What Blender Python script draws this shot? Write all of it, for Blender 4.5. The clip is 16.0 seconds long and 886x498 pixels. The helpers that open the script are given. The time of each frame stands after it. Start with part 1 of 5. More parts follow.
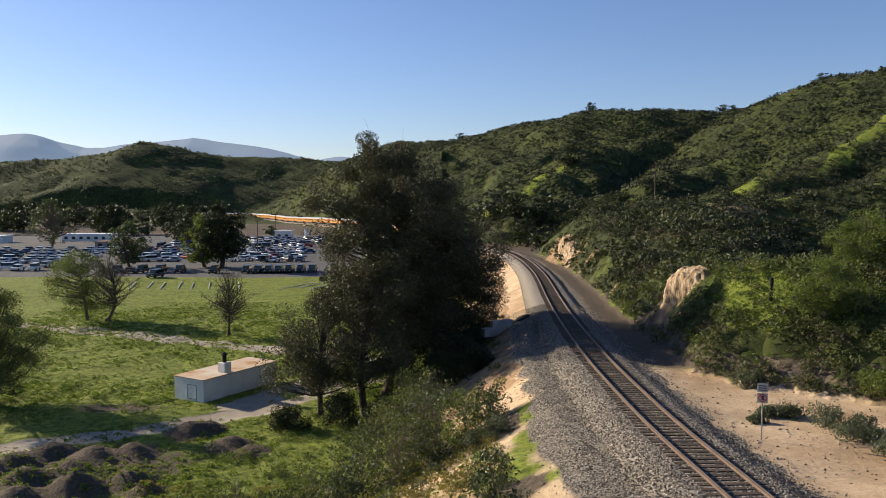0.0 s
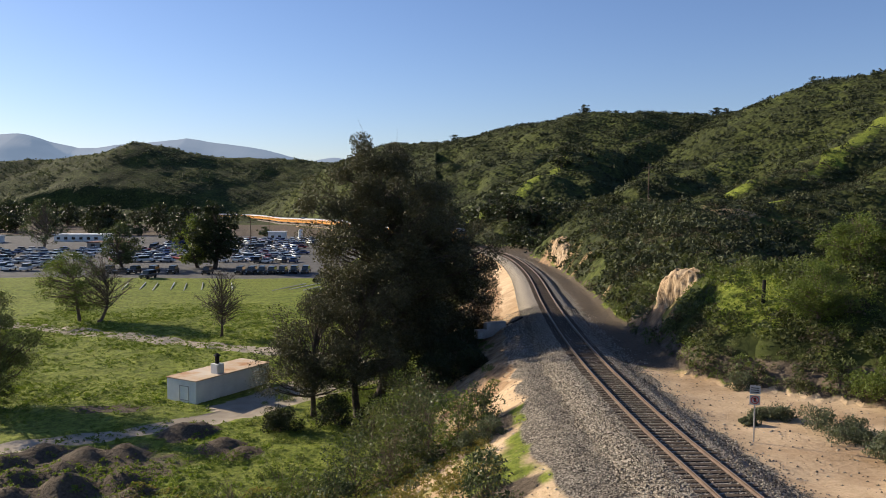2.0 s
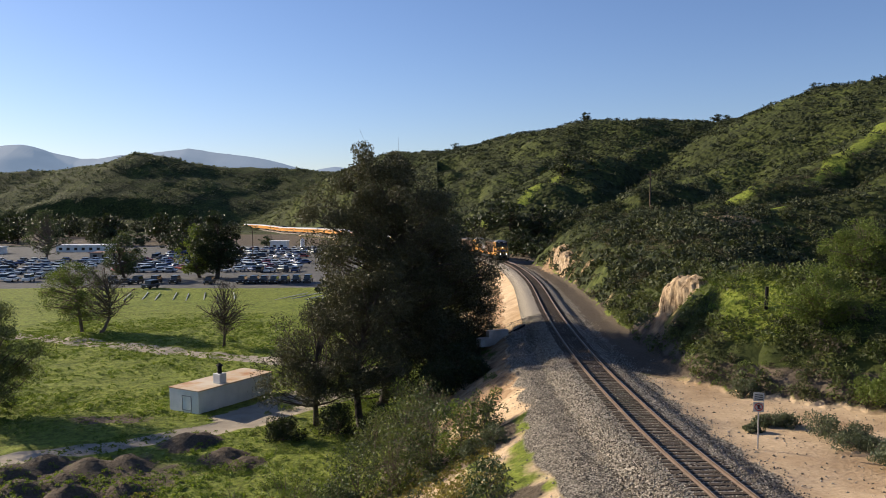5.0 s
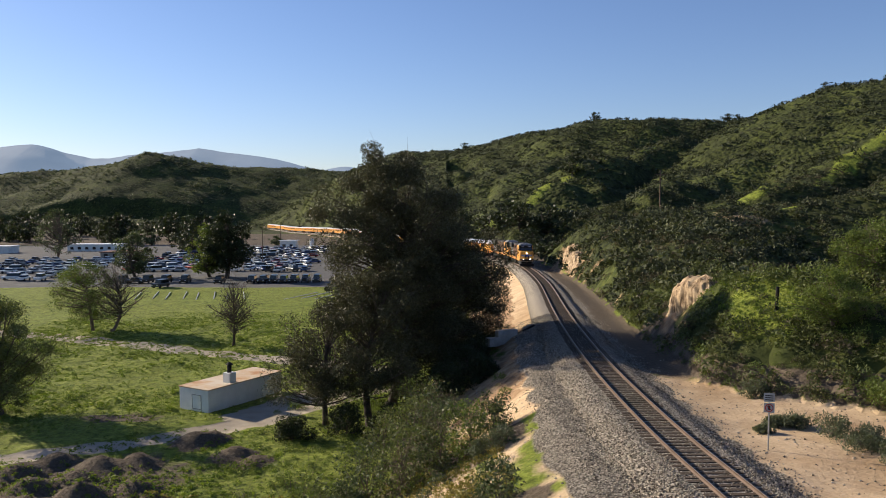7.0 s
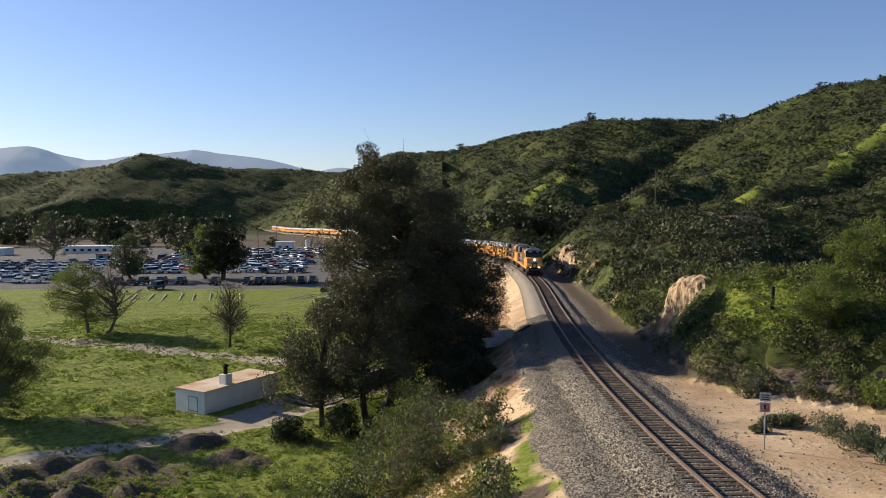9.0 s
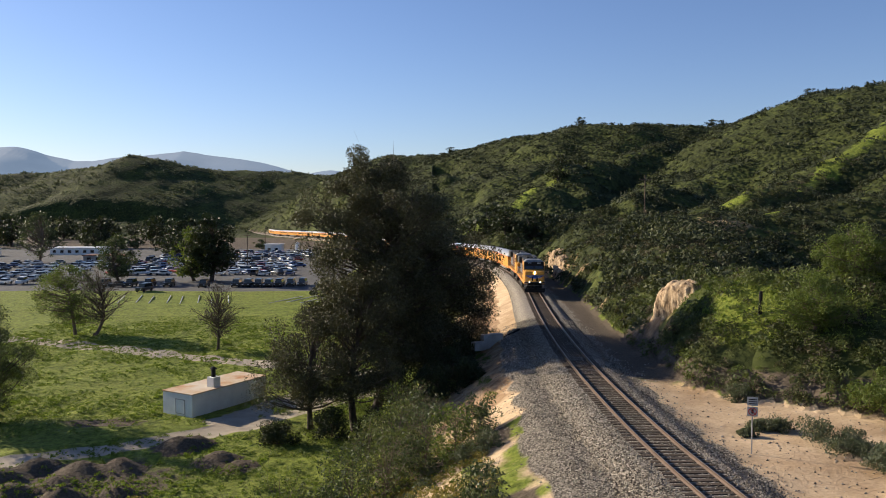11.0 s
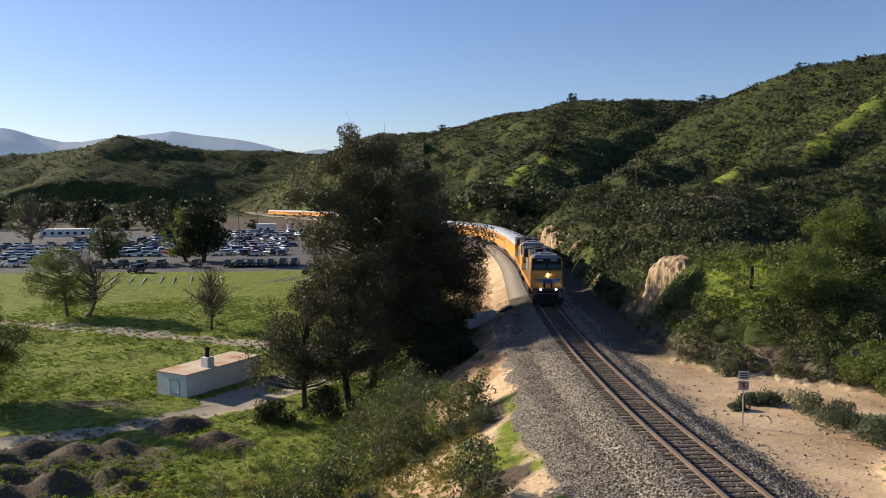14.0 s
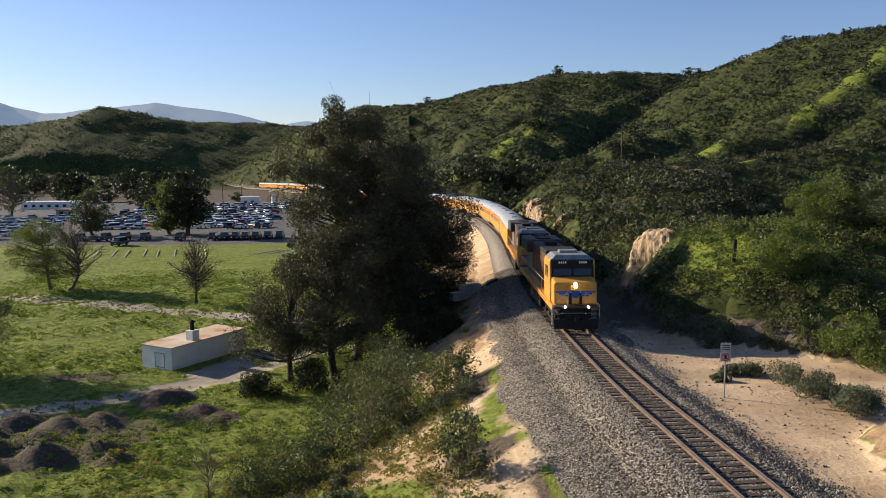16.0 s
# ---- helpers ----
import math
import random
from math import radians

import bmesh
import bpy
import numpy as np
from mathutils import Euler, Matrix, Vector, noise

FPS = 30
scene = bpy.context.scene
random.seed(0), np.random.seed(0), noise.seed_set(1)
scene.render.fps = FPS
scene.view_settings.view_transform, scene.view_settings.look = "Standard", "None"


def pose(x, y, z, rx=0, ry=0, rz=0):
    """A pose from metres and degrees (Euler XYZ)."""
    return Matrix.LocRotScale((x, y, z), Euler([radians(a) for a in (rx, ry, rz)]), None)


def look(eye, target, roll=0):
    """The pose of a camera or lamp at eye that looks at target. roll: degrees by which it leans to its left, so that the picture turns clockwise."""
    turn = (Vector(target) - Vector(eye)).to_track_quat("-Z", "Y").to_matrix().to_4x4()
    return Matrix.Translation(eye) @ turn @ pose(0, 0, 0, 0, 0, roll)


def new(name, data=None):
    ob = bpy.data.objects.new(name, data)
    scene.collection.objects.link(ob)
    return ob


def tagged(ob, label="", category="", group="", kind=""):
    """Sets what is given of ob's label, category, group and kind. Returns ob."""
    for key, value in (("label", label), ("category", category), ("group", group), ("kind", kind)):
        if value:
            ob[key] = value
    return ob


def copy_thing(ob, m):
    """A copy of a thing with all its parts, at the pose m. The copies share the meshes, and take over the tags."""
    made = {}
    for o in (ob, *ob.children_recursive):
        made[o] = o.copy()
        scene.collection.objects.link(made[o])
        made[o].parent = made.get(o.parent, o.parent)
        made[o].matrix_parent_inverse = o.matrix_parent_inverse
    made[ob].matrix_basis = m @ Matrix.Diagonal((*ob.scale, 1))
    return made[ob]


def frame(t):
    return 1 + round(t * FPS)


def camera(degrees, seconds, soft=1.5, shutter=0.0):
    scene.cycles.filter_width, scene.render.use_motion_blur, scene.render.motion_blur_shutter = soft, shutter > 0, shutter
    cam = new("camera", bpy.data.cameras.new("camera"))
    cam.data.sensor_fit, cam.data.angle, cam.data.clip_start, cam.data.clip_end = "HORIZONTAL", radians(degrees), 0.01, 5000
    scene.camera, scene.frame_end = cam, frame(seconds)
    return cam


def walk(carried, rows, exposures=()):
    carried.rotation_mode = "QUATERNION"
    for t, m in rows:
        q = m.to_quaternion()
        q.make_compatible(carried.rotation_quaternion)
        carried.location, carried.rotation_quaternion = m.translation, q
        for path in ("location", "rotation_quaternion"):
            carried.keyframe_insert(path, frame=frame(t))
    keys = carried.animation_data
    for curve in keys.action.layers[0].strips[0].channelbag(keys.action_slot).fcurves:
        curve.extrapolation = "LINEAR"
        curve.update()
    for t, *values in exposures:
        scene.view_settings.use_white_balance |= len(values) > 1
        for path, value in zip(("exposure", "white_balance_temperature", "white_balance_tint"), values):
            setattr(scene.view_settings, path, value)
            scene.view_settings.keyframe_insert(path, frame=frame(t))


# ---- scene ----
# Camera: held by hand at one spot, it only turns
FOV = 58.0
cam = camera(FOV, 16.0, 0.9)
EYE = (0.0, 0.0, 10.8)


def aim(yaw, pitch, roll):
    turn = Matrix.Rotation(radians(yaw), 4, "Z") @ Matrix.Rotation(radians(90 + pitch), 4, "X")
    return Matrix.Translation(EYE) @ turn @ Matrix.Rotation(radians(-roll), 4, "Z")


PATH = [
    (0.0, 0.002, -4.084, -0.003),
    (0.5, -0.236, -4.077, -0.035),
    (1.0, -0.477, -4.017, -0.028),
    (1.5, -0.643, -3.956, -0.171),
    (2.0, -0.453, -3.972, -0.208),
    (2.5, -0.372, -3.811, -0.110),
    (3.0, -0.562, -3.712, -0.058),
    (3.5, -0.704, -3.557, 0.037),
    (4.0, -0.539, -3.443, 0.134),
    (6.5, 0.043, -3.349, 0.022),
    (7.0, 0.343, -3.389, 0.115),
    (7.5, 0.263, -3.313, -0.036),
    (8.0, 0.194, -3.188, -0.040),
    (8.5, 0.076, -3.118, -0.019),
    (9.0, 0.058, -3.337, 0.277),
    (11.5, -0.750, -3.069, -0.130),
    (12.0, -0.675, -3.450, -0.074),
    (12.5, -0.646, -3.658, 0.183),
    (13.0, -0.777, -4.020, 0.390),
    (13.5, -1.033, -4.293, 0.456),
    (14.0, -1.230, -4.668, 0.459),
    (14.5, -1.462, -5.213, 0.521),
    (15.0, -1.769, -5.990, 0.451),
    (15.5, -2.058, -6.513, 0.419),
    (16.0, -2.271, -6.613, 0.354),
]
walk(cam, [(t, aim(*a)) for t, *a in PATH])

# World, sun
SUN_AZ, SUN_EL = -61.0, 21.5
world = bpy.data.worlds.new("sky")
scene.world = world
world.use_nodes = True
wn = world.node_tree.nodes
sky = wn.new("ShaderNodeTexSky")
sky.sky_type, sky.sun_disc = "NISHITA", False
sky.sun_elevation, sky.sun_rotation = radians(SUN_EL), radians(SUN_AZ)
sky.altitude, sky.air_density, sky.dust_density, sky.ozone_density = 300, 1.0, 0.3, 4.0
tint = wn.new("ShaderNodeMix")
tint.data_type, tint.blend_type = "RGBA", "MULTIPLY"
tint.inputs[0].default_value, tint.inputs[7].default_value = 1.0, (1.02, 0.955, 1.08, 1)
world.node_tree.links.new(sky.outputs[0], tint.inputs[6])
world.node_tree.links.new(tint.outputs[2], wn["Background"].inputs[0])
wn["Background"].inputs[1].default_value = 0.076
sun = new("sun", bpy.data.lights.new("sun", "SUN"))
sun.data.energy, sun.data.angle, sun.data.color = 5.0, radians(0.5), (1.0, 0.87, 0.68)
to_sun = Vector((math.sin(radians(SUN_AZ)) * math.cos(radians(SUN_EL)), math.cos(radians(SUN_AZ)) * math.cos(radians(SUN_EL)), math.sin(radians(SUN_EL))))
sun.matrix_world = look(to_sun * 100, (0, 0, 0))
scene.view_settings.exposure = 0.70


# ---- materials ----
def material(name, rough=0.8, metal=0.0, spec=0.3):
    m = bpy.data.materials.new(name)
    m.use_nodes = True
    b = m.node_tree.nodes["Principled BSDF"]
    b.inputs["Roughness"].default_value, b.inputs["Metallic"].default_value = rough, metal
    b.inputs["Specular IOR Level"].default_value = spec
    return m, m.node_tree.nodes, m.node_tree.links, b


def nz(nodes, links, scale, detail=4.0, rough=0.6, coord="Object", kind="noise"):
    tc = nodes.new("ShaderNodeTexCoord")
    if kind == "noise":
        n = nodes.new("ShaderNodeTexNoise")
        n.inputs["Detail"].default_value, n.inputs["Roughness"].default_value = detail, rough
    else:
        n = nodes.new("ShaderNodeTexVoronoi")
    n.inputs["Scale"].default_value = scale
    links.new(tc.outputs[coord], n.inputs["Vector"])
    return n


def ramp(nodes, links, fac, stops):
    r = nodes.new("ShaderNodeValToRGB")
    e = r.color_ramp.elements
    while len(e) < len(stops):
        e.new(0.5)
    for i, (p, c) in enumerate(stops):
        e[i].position, e[i].color = p, (*c, 1)
    links.new(fac, r.inputs[0])
    return r.outputs[0]


def mix(nodes, links, fac, a, b, how="MIX"):
    m = nodes.new("ShaderNodeMix")
    m.data_type, m.blend_type = "RGBA", how
    for sock, v in ((m.inputs[0], fac), (m.inputs[6], a), (m.inputs[7], b)):
        if isinstance(v, (int, float)):
            sock.default_value = v
        elif isinstance(v, tuple):
            sock.default_value = (*v, 1)
        else:
            links.new(v, sock)
    return m.outputs[2]


def bump(nodes, links, b, height, strength=0.5, dist=0.05):
    n = nodes.new("ShaderNodeBump")
    n.inputs["Strength"].default_value, n.inputs["Distance"].default_value = strength, dist
    links.new(height, n.inputs["Height"])
    links.new(n.outputs[0], b.inputs["Normal"])


def plain(name, colour, rough=0.6, metal=0.0, var=0.25, scale=3.0, bumpy=0.0, coord="Object", spec=0.3):
    """A surface of one colour, worn and stained at two scales."""
    m, n, l, b = material(name, rough, metal, spec)
    big, small = nz(n, l, scale, 5, coord=coord), nz(n, l, scale * 14, 3, coord=coord)
    lo, hi = tuple(c * (1 - var) for c in colour), tuple(min(1, c * (1 + var)) for c in colour)
    c1 = ramp(n, l, big.outputs[0], [(0.3, lo), (0.7, hi)])
    c2 = ramp(n, l, small.outputs[0], [(0.3, (1 - var * 0.7,) * 3), (0.7, (1, 1, 1))])
    l.new(mix(n, l, 1.0, c1, c2, "MULTIPLY"), b.inputs["Base Color"])
    if bumpy:
        bump(n, l, b, small.outputs[0], bumpy, 0.03)
    return m


def leafy(name, lo, hi, trans=0.25, rough=0.55, glint=None, spec=0.25):
    """Leaves, varied from leaf to leaf and clump to clump, letting some light through."""
    m, n, l, b = material(name, rough, 0, spec)
    g = n.new("ShaderNodeNewGeometry")
    big = nz(n, l, 0.35, 3, coord="Object")
    # The palest leaves paint in sunlit highlights, strewn at random
    stops = [(0.0, lo), (0.85, hi)] + ([(1.0, glint)] if glint else [])
    c = mix(n, l, big.outputs[0], ramp(n, l, g.outputs["Random Per Island"], stops), lo)
    l.new(c, b.inputs["Base Color"])
    if trans:
        t = n.new("ShaderNodeBsdfTranslucent")
        l.new(mix(n, l, 1.0, c, (1.0, 1.0, 0.45), "MULTIPLY"), t.inputs[0])
        s = n.new("ShaderNodeMixShader")
        s.inputs[0].default_value = trans
        l.new(b.outputs[0], s.inputs[1])
        l.new(t.outputs[0], s.inputs[2])
        l.new(s.outputs[0], n["Material Output"].inputs[0])
    return m


# ---- mesh helpers ----
def mesh_from(name, verts, faces, mats, smooth=False):
    me = bpy.data.meshes.new(name)
    me.from_pydata(verts, [], faces)
    for m in (mats if isinstance(mats, (list, tuple)) else [mats]):
        me.materials.append(m)
    if smooth:
        me.polygons.foreach_set("use_smooth", [True] * len(me.polygons))
    me.update()
    return me


def part(name, bm, mat, parent=None, label="", smooth=False):
    me = bpy.data.meshes.new(name)
    bm.to_mesh(me)
    bm.free()
    me.materials.append(mat)
    if smooth:
        me.polygons.foreach_set("use_smooth", [True] * len(me.polygons))
    ob = new(name, me)
    ob.parent = parent
    return tagged(ob, label=label) if label else ob


def box(bm, x0, y0, z0, x1, y1, z1, bevel=0.0):
    r = bmesh.ops.create_cube(bm, size=1)
    bmesh.ops.transform(bm, verts=r["verts"], matrix=Matrix.Translation(((x0 + x1) / 2, (y0 + y1) / 2, (z0 + z1) / 2)) @ Matrix.Diagonal((x1 - x0, y1 - y0, z1 - z0, 1)))
    if bevel:
        es = list({e for v in r["verts"] for e in v.link_edges})
        bmesh.ops.bevel(bm, geom=es, offset=bevel, segments=2, affect="EDGES", profile=0.5)
    return bm


def cyl(bm, a, b, r0, r1=None, n=10):
    a, b = Vector(a), Vector(b)
    d = b - a
    m = Matrix.Translation((a + b) / 2) @ d.to_track_quat("Z", "Y").to_matrix().to_4x4()
    bmesh.ops.create_cone(bm, cap_ends=True, segments=n, radius1=r0, radius2=r0 if r1 is None else r1, depth=d.length, matrix=m)
    return bm


def empty(name, m=Matrix()):
    ob = new(name)
    ob.matrix_world = m
    ob.empty_display_size = 0.3
    return ob


# ---- the plan: railway line and land ----
GRADE = 0.02
LINE = [(15.0, -60), (12.6, 0), (11.1, 26), (10.55, 35), (10.5, 44), (10.65, 55), (11.3, 70), (12.7, 91), (14.1, 109), (15.4, 129), (16.2, 155), (15.9, 180), (14.0, 200), (10.0, 219), (1.0, 246), (-12, 285), (-28, 340), (-44, 405), (-64, 489), (-112, 600), (-138, 665), (-170, 715), (-225, 742), (-320, 752), (-440, 748)]


def spline(pts, step):
    out = []
    p = [Vector(q) for q in pts]
    p = [2 * p[0] - p[1]] + p + [2 * p[-1] - p[-2]]
    for i in range(1, len(p) - 2):
        n = max(2, int((p[i + 1] - p[i]).length / step))
        for k in range(n):
            t = k / n
            a, b, c, d = p[i - 1], p[i], p[i + 1], p[i + 2]
            out.append(0.5 * (2 * b + (c - a) * t + (2 * a - 5 * b + 4 * c - d) * t * t + (3 * b - a - 3 * c + d) * t ** 3))
    return np.array([list(v) for v in out + [p[-2]]])


RAIL2D = spline(LINE, 2.0)
for _ in range(6):
    RAIL2D[1:-1] = (RAIL2D[:-2] + 2 * RAIL2D[1:-1] + RAIL2D[2:]) / 4
RAIL_S = np.concatenate([[0], np.cumsum(np.linalg.norm(np.diff(RAIL2D, axis=0), axis=1))])
S0 = float(np.interp(30, RAIL2D[:, 1], RAIL_S))
RAIL_Z = np.where(RAIL_S > S0, -GRADE * (RAIL_S - S0), 0.0)
RAIL_Z = np.maximum(RAIL_Z, -12.5)


def rail_at(s):
    """Place and heading (along growing s) of the line's centre, on top of the rails."""
    f = lambda q: np.array([np.interp(q, RAIL_S, RAIL2D[:, 0]), np.interp(q, RAIL_S, RAIL2D[:, 1]), np.interp(q, RAIL_S, RAIL_Z)])
    a, b = f(s - 1.0), f(s + 1.0)
    return Vector(f(s)), Vector(b - a).normalized()


def near_rail(x, y):
    """Signed distance (right of the line, seen going away, positive) and the line's height there."""
    d = np.full(x.shape, 1e9)
    side = np.zeros(x.shape)
    z = np.zeros(x.shape)
    tang = np.gradient(RAIL2D, axis=0)
    for i in range(0, len(RAIL2D), 2):
        dx, dy = x - RAIL2D[i, 0], y - RAIL2D[i, 1]
        dd = dx * dx + dy * dy
        m = dd < d
        d = np.where(m, dd, d)
        side = np.where(m, dx * tang[i, 1] - dy * tang[i, 0], side)
        z = np.where(m, RAIL_Z[i], z)
    return np.sqrt(d) * np.sign(side), z


def fbm(x, y, scale, octaves=4, seed=0):
    """Smooth value noise on arrays, -1 to 1."""
    out, amp, tot = np.zeros(x.shape), 1.0, 0.0
    for o in range(octaves):
        u, v = x / scale * 2 ** o + 17.3 * o + seed * 7.7, y / scale * 2 ** o - 9.1 * o + seed * 3.1
        i, j = np.floor(u), np.floor(v)
        a, b = u - i, v - j
        a, b = a * a * (3 - 2 * a), b * b * (3 - 2 * b)
        h = lambda p, q: np.modf(np.abs(np.sin(p * 127.1 + q * 311.7 + seed * 74.7) * 43758.5453))[0]
        out += amp * ((h(i, j) * (1 - a) + h(i + 1, j) * a) * (1 - b) + (h(i, j + 1) * (1 - a) + h(i + 1, j + 1) * a) * b)
        tot += amp
        amp *= 0.5
    return out / tot * 2 - 1


def ridge(x, y, pts, slope, rnd):
    """Height of a ridge with that crest line, falling off by slope on both sides."""
    best = np.full(x.shape, -1e9)
    for (ax, ay, az), (bx, by, bz) in zip(pts[:-1], pts[1:]):
        ux, uy = bx - ax, by - ay
        t = np.clip(((x - ax) * ux + (y - ay) * uy) / (ux * ux + uy * uy), 0, 1)
        d = np.hypot(x - ax - t * ux, y - ay - t * uy)
        best = np.maximum(best, az + t * (bz - az) - slope * (np.sqrt(d * d + rnd * rnd) - rnd))
    return best


def smax(a, b, k):
    h = np.clip(0.5 + 0.5 * (a - b) / k, 0, 1)
    return b * (1 - h) + a * h + k * h * (1 - h)


RIDGES = [
    # mound by the line, with its rock face
    ([(20.6, 69, 2.2), (22.5, 64, 4.3), (25, 60, 5.6), (30, 55, 6.0), (46, 52, 7.5)], 0.72, 2.0),
    # spur with a bench road, ending in the sandstone cut
    ([(25, 146, -1), (28.5, 154, 3.5), (34, 162, 7.4), (52, 166, 9.4), (95, 170, 12.3), (170, 185, 19)], 0.52, 4.0),
    # sandy bank close to the bridge
    ([(19.5, 20, 2.4), (20.0, 26, 1.6), (20.6, 30, 0.9)], 0.8, 0.6),
    # flank of the gully between mound and spur
    ([(30, 84, 3), (36, 110, 6), (40, 140, 8), (44, 166, 9)], 0.5, 5.0),
    # main hill's skyline
    ([(-60, 660, 42), (-21, 620, 50), (13, 600, 50), (34, 560, 53.5), (76, 500, 56), (87, 480, 58), (115, 470, 57.5), (168, 468, 56), (174, 430, 56), (176, 402, 60.5), (184, 380, 65), (203, 360, 65.5), (270, 330, 76), (420, 260, 90)], 0.47, 10.0),
    ([(10, 285, 2), (42, 322, 22), (72, 372, 33), (126, 430, 47)], 0.55, 6.0),
    ([(28, 250, 4), (60, 262, 15), (96, 300, 24), (140, 360, 44)], 0.55, 6.0),
    ([(80, 228, 13), (110, 240, 19), (130, 260, 28), (156, 280, 38), (205, 335, 60)], 0.6, 5.0),
    ([(66, 205, 9), (94, 200, 14), (116, 208, 18), (170, 240, 36)], 0.58, 5.0),
    ([(40, 420, 18), (52, 470, 38), (60, 500, 50)], 0.45, 8.0),
    # hills across the valley
    ([(-900, 760, 62), (-640, 860, 52), (-499, 900, 45), (-435, 900, 45), (-372, 900, 52), (-327, 900, 60), (-295, 900, 60), (-244, 905, 52), (-180, 910, 46), (-104, 900, 41), (-28, 850, 44), (60, 740, 50)], 0.44, 22.0),
    ([(-322, 772, -6), (-318, 830, 26), (-327, 900, 56)], 0.5, 9.0),
    ([(-450, 772, -6), (-430, 830, 20), (-380, 890, 46)], 0.5, 9.0),
    ([(-205, 785, -6), (-215, 840, 20), (-250, 900, 48)], 0.5, 9.0),
    ([(-60, 590, -4), (-66, 680, 14), (-80, 800, 26), (-104, 920, 38)], 0.36, 12.0),
    ([(-28, 520, 0), (-24, 570, 22), (-21, 620, 48)], 0.42, 9.0),
]
HEAPS = []


def land(x, y):
    """Height of the ground, and how far it is hill, at arrays of places."""
    d, rz = near_rail(x, y)
    floor = -8.0 - 0.011 * np.clip(y - 150, 0, 480) + 0.10 * fbm(x, y, 6, 3, 1) + 0.25 * fbm(x, y, 30, 2, 2) + 0.30 * fbm(x, y, 2.6, 2, 26) * np.clip((150 - y) / 40, 0, 1) * np.clip((np.hypot(x + 15.5, (y - 71.5) * 0.75) - 7) / 3, 0, 1)
    near = np.clip((46 - y) / 14, 0, 1)
    left = -d
    slim = np.clip((y - 74) / 12, 0, 1)
    shoulder = (3.0 + 0.6 * fbm(x, y, 9, 2, 3)) * (1 - slim) + (0.9 + 0.3 * fbm(x, y, 9, 2, 3)) * slim
    bank = rz - 0.55 - np.clip(left - 1.9, 0, shoulder) * 0.13
    out = np.clip(left - 1.9 - shoulder, 0, None)
    bank = bank - out * ((0.62 - 0.10 * slim) * (1 - near) + 0.30 * near) - 0.25 * np.clip(out, 0, 1) * fbm(x, y, 2.5, 3, 4)
    right = rz - 0.55 - np.clip(d - 1.9, 0, 3) * 0.10 + 0.12 * fbm(x, y, 5, 3, 5)
    z = np.where(d < 0, np.maximum(bank, floor), right)
    z = np.where(np.abs(d) < 1.9, rz - 0.55, z)
    hill = np.full(x.shape, -1e9)
    for pts, slope, rnd in RIDGES:
        hill = smax(hill, ridge(x, y, pts, slope, rnd), 3.0 + 5.0 * np.clip((y - 400) / 300, 0, 1))
    far = np.clip((np.hypot(x, y) - 90) / 200, 0, 1)
    hill = hill + (0.7 + 3.5 * far) * fbm(x, y, 34, 4, 6) + 0.35 * fbm(x, y, 5, 4, 7)
    hill = hill + 9 * np.clip((y - 740) / 100, 0, 1) * fbm(x, y, 95, 3, 8) * (x < -60)
    gully = np.clip(np.abs(fbm(x, y, 62, 3, 24)) * 5, 0, 1) * np.clip(np.abs(fbm(x, y, 30, 2, 25)) * 2.5 + 0.35, 0, 1)
    hill = hill - far * 7 * (1 - gully) * np.clip((50 - hill) / 15, 0, 1) * (x > 0) * np.clip((hill - 4) / 8, 0, 1)
    # the valley side of the line stays open
    hill = hill - 60 * np.clip((110 + d) / 40, 0, 1) * (d < 0) * np.clip((700 - y) / 90, 0, 1)
    # the line's own cutting keeps clear of the hills
    hill = np.minimum(hill, rz - 0.6 + np.clip(np.abs(d) - 6.5, -3, None) * (1.35 + 0.5 * fbm(x, y, 7, 3, 21)) + 0.5 * np.clip(np.abs(d) - 6.5, 0, 1) * fbm(x, y, 3, 3, 22))
    wet = np.clip((hill - z) / 1.0, 0, 1)
    z = np.maximum(z, hill)
    for hx, hy, hr, hh in HEAPS:
        z = np.maximum(z, floor + hh * np.clip(1.15 - np.hypot(x - hx, y - hy) / hr + 0.16 * fbm(x, y, 2.2, 3, 9), 0, 0.95) + 0.07 * fbm(x, y, 0.8, 2, 9))
    return z, wet, d, floor, rz


def ground_z(x, y):
    z = land(np.array([float(x)]), np.array([float(y)]))[0]
    return float(z[0])

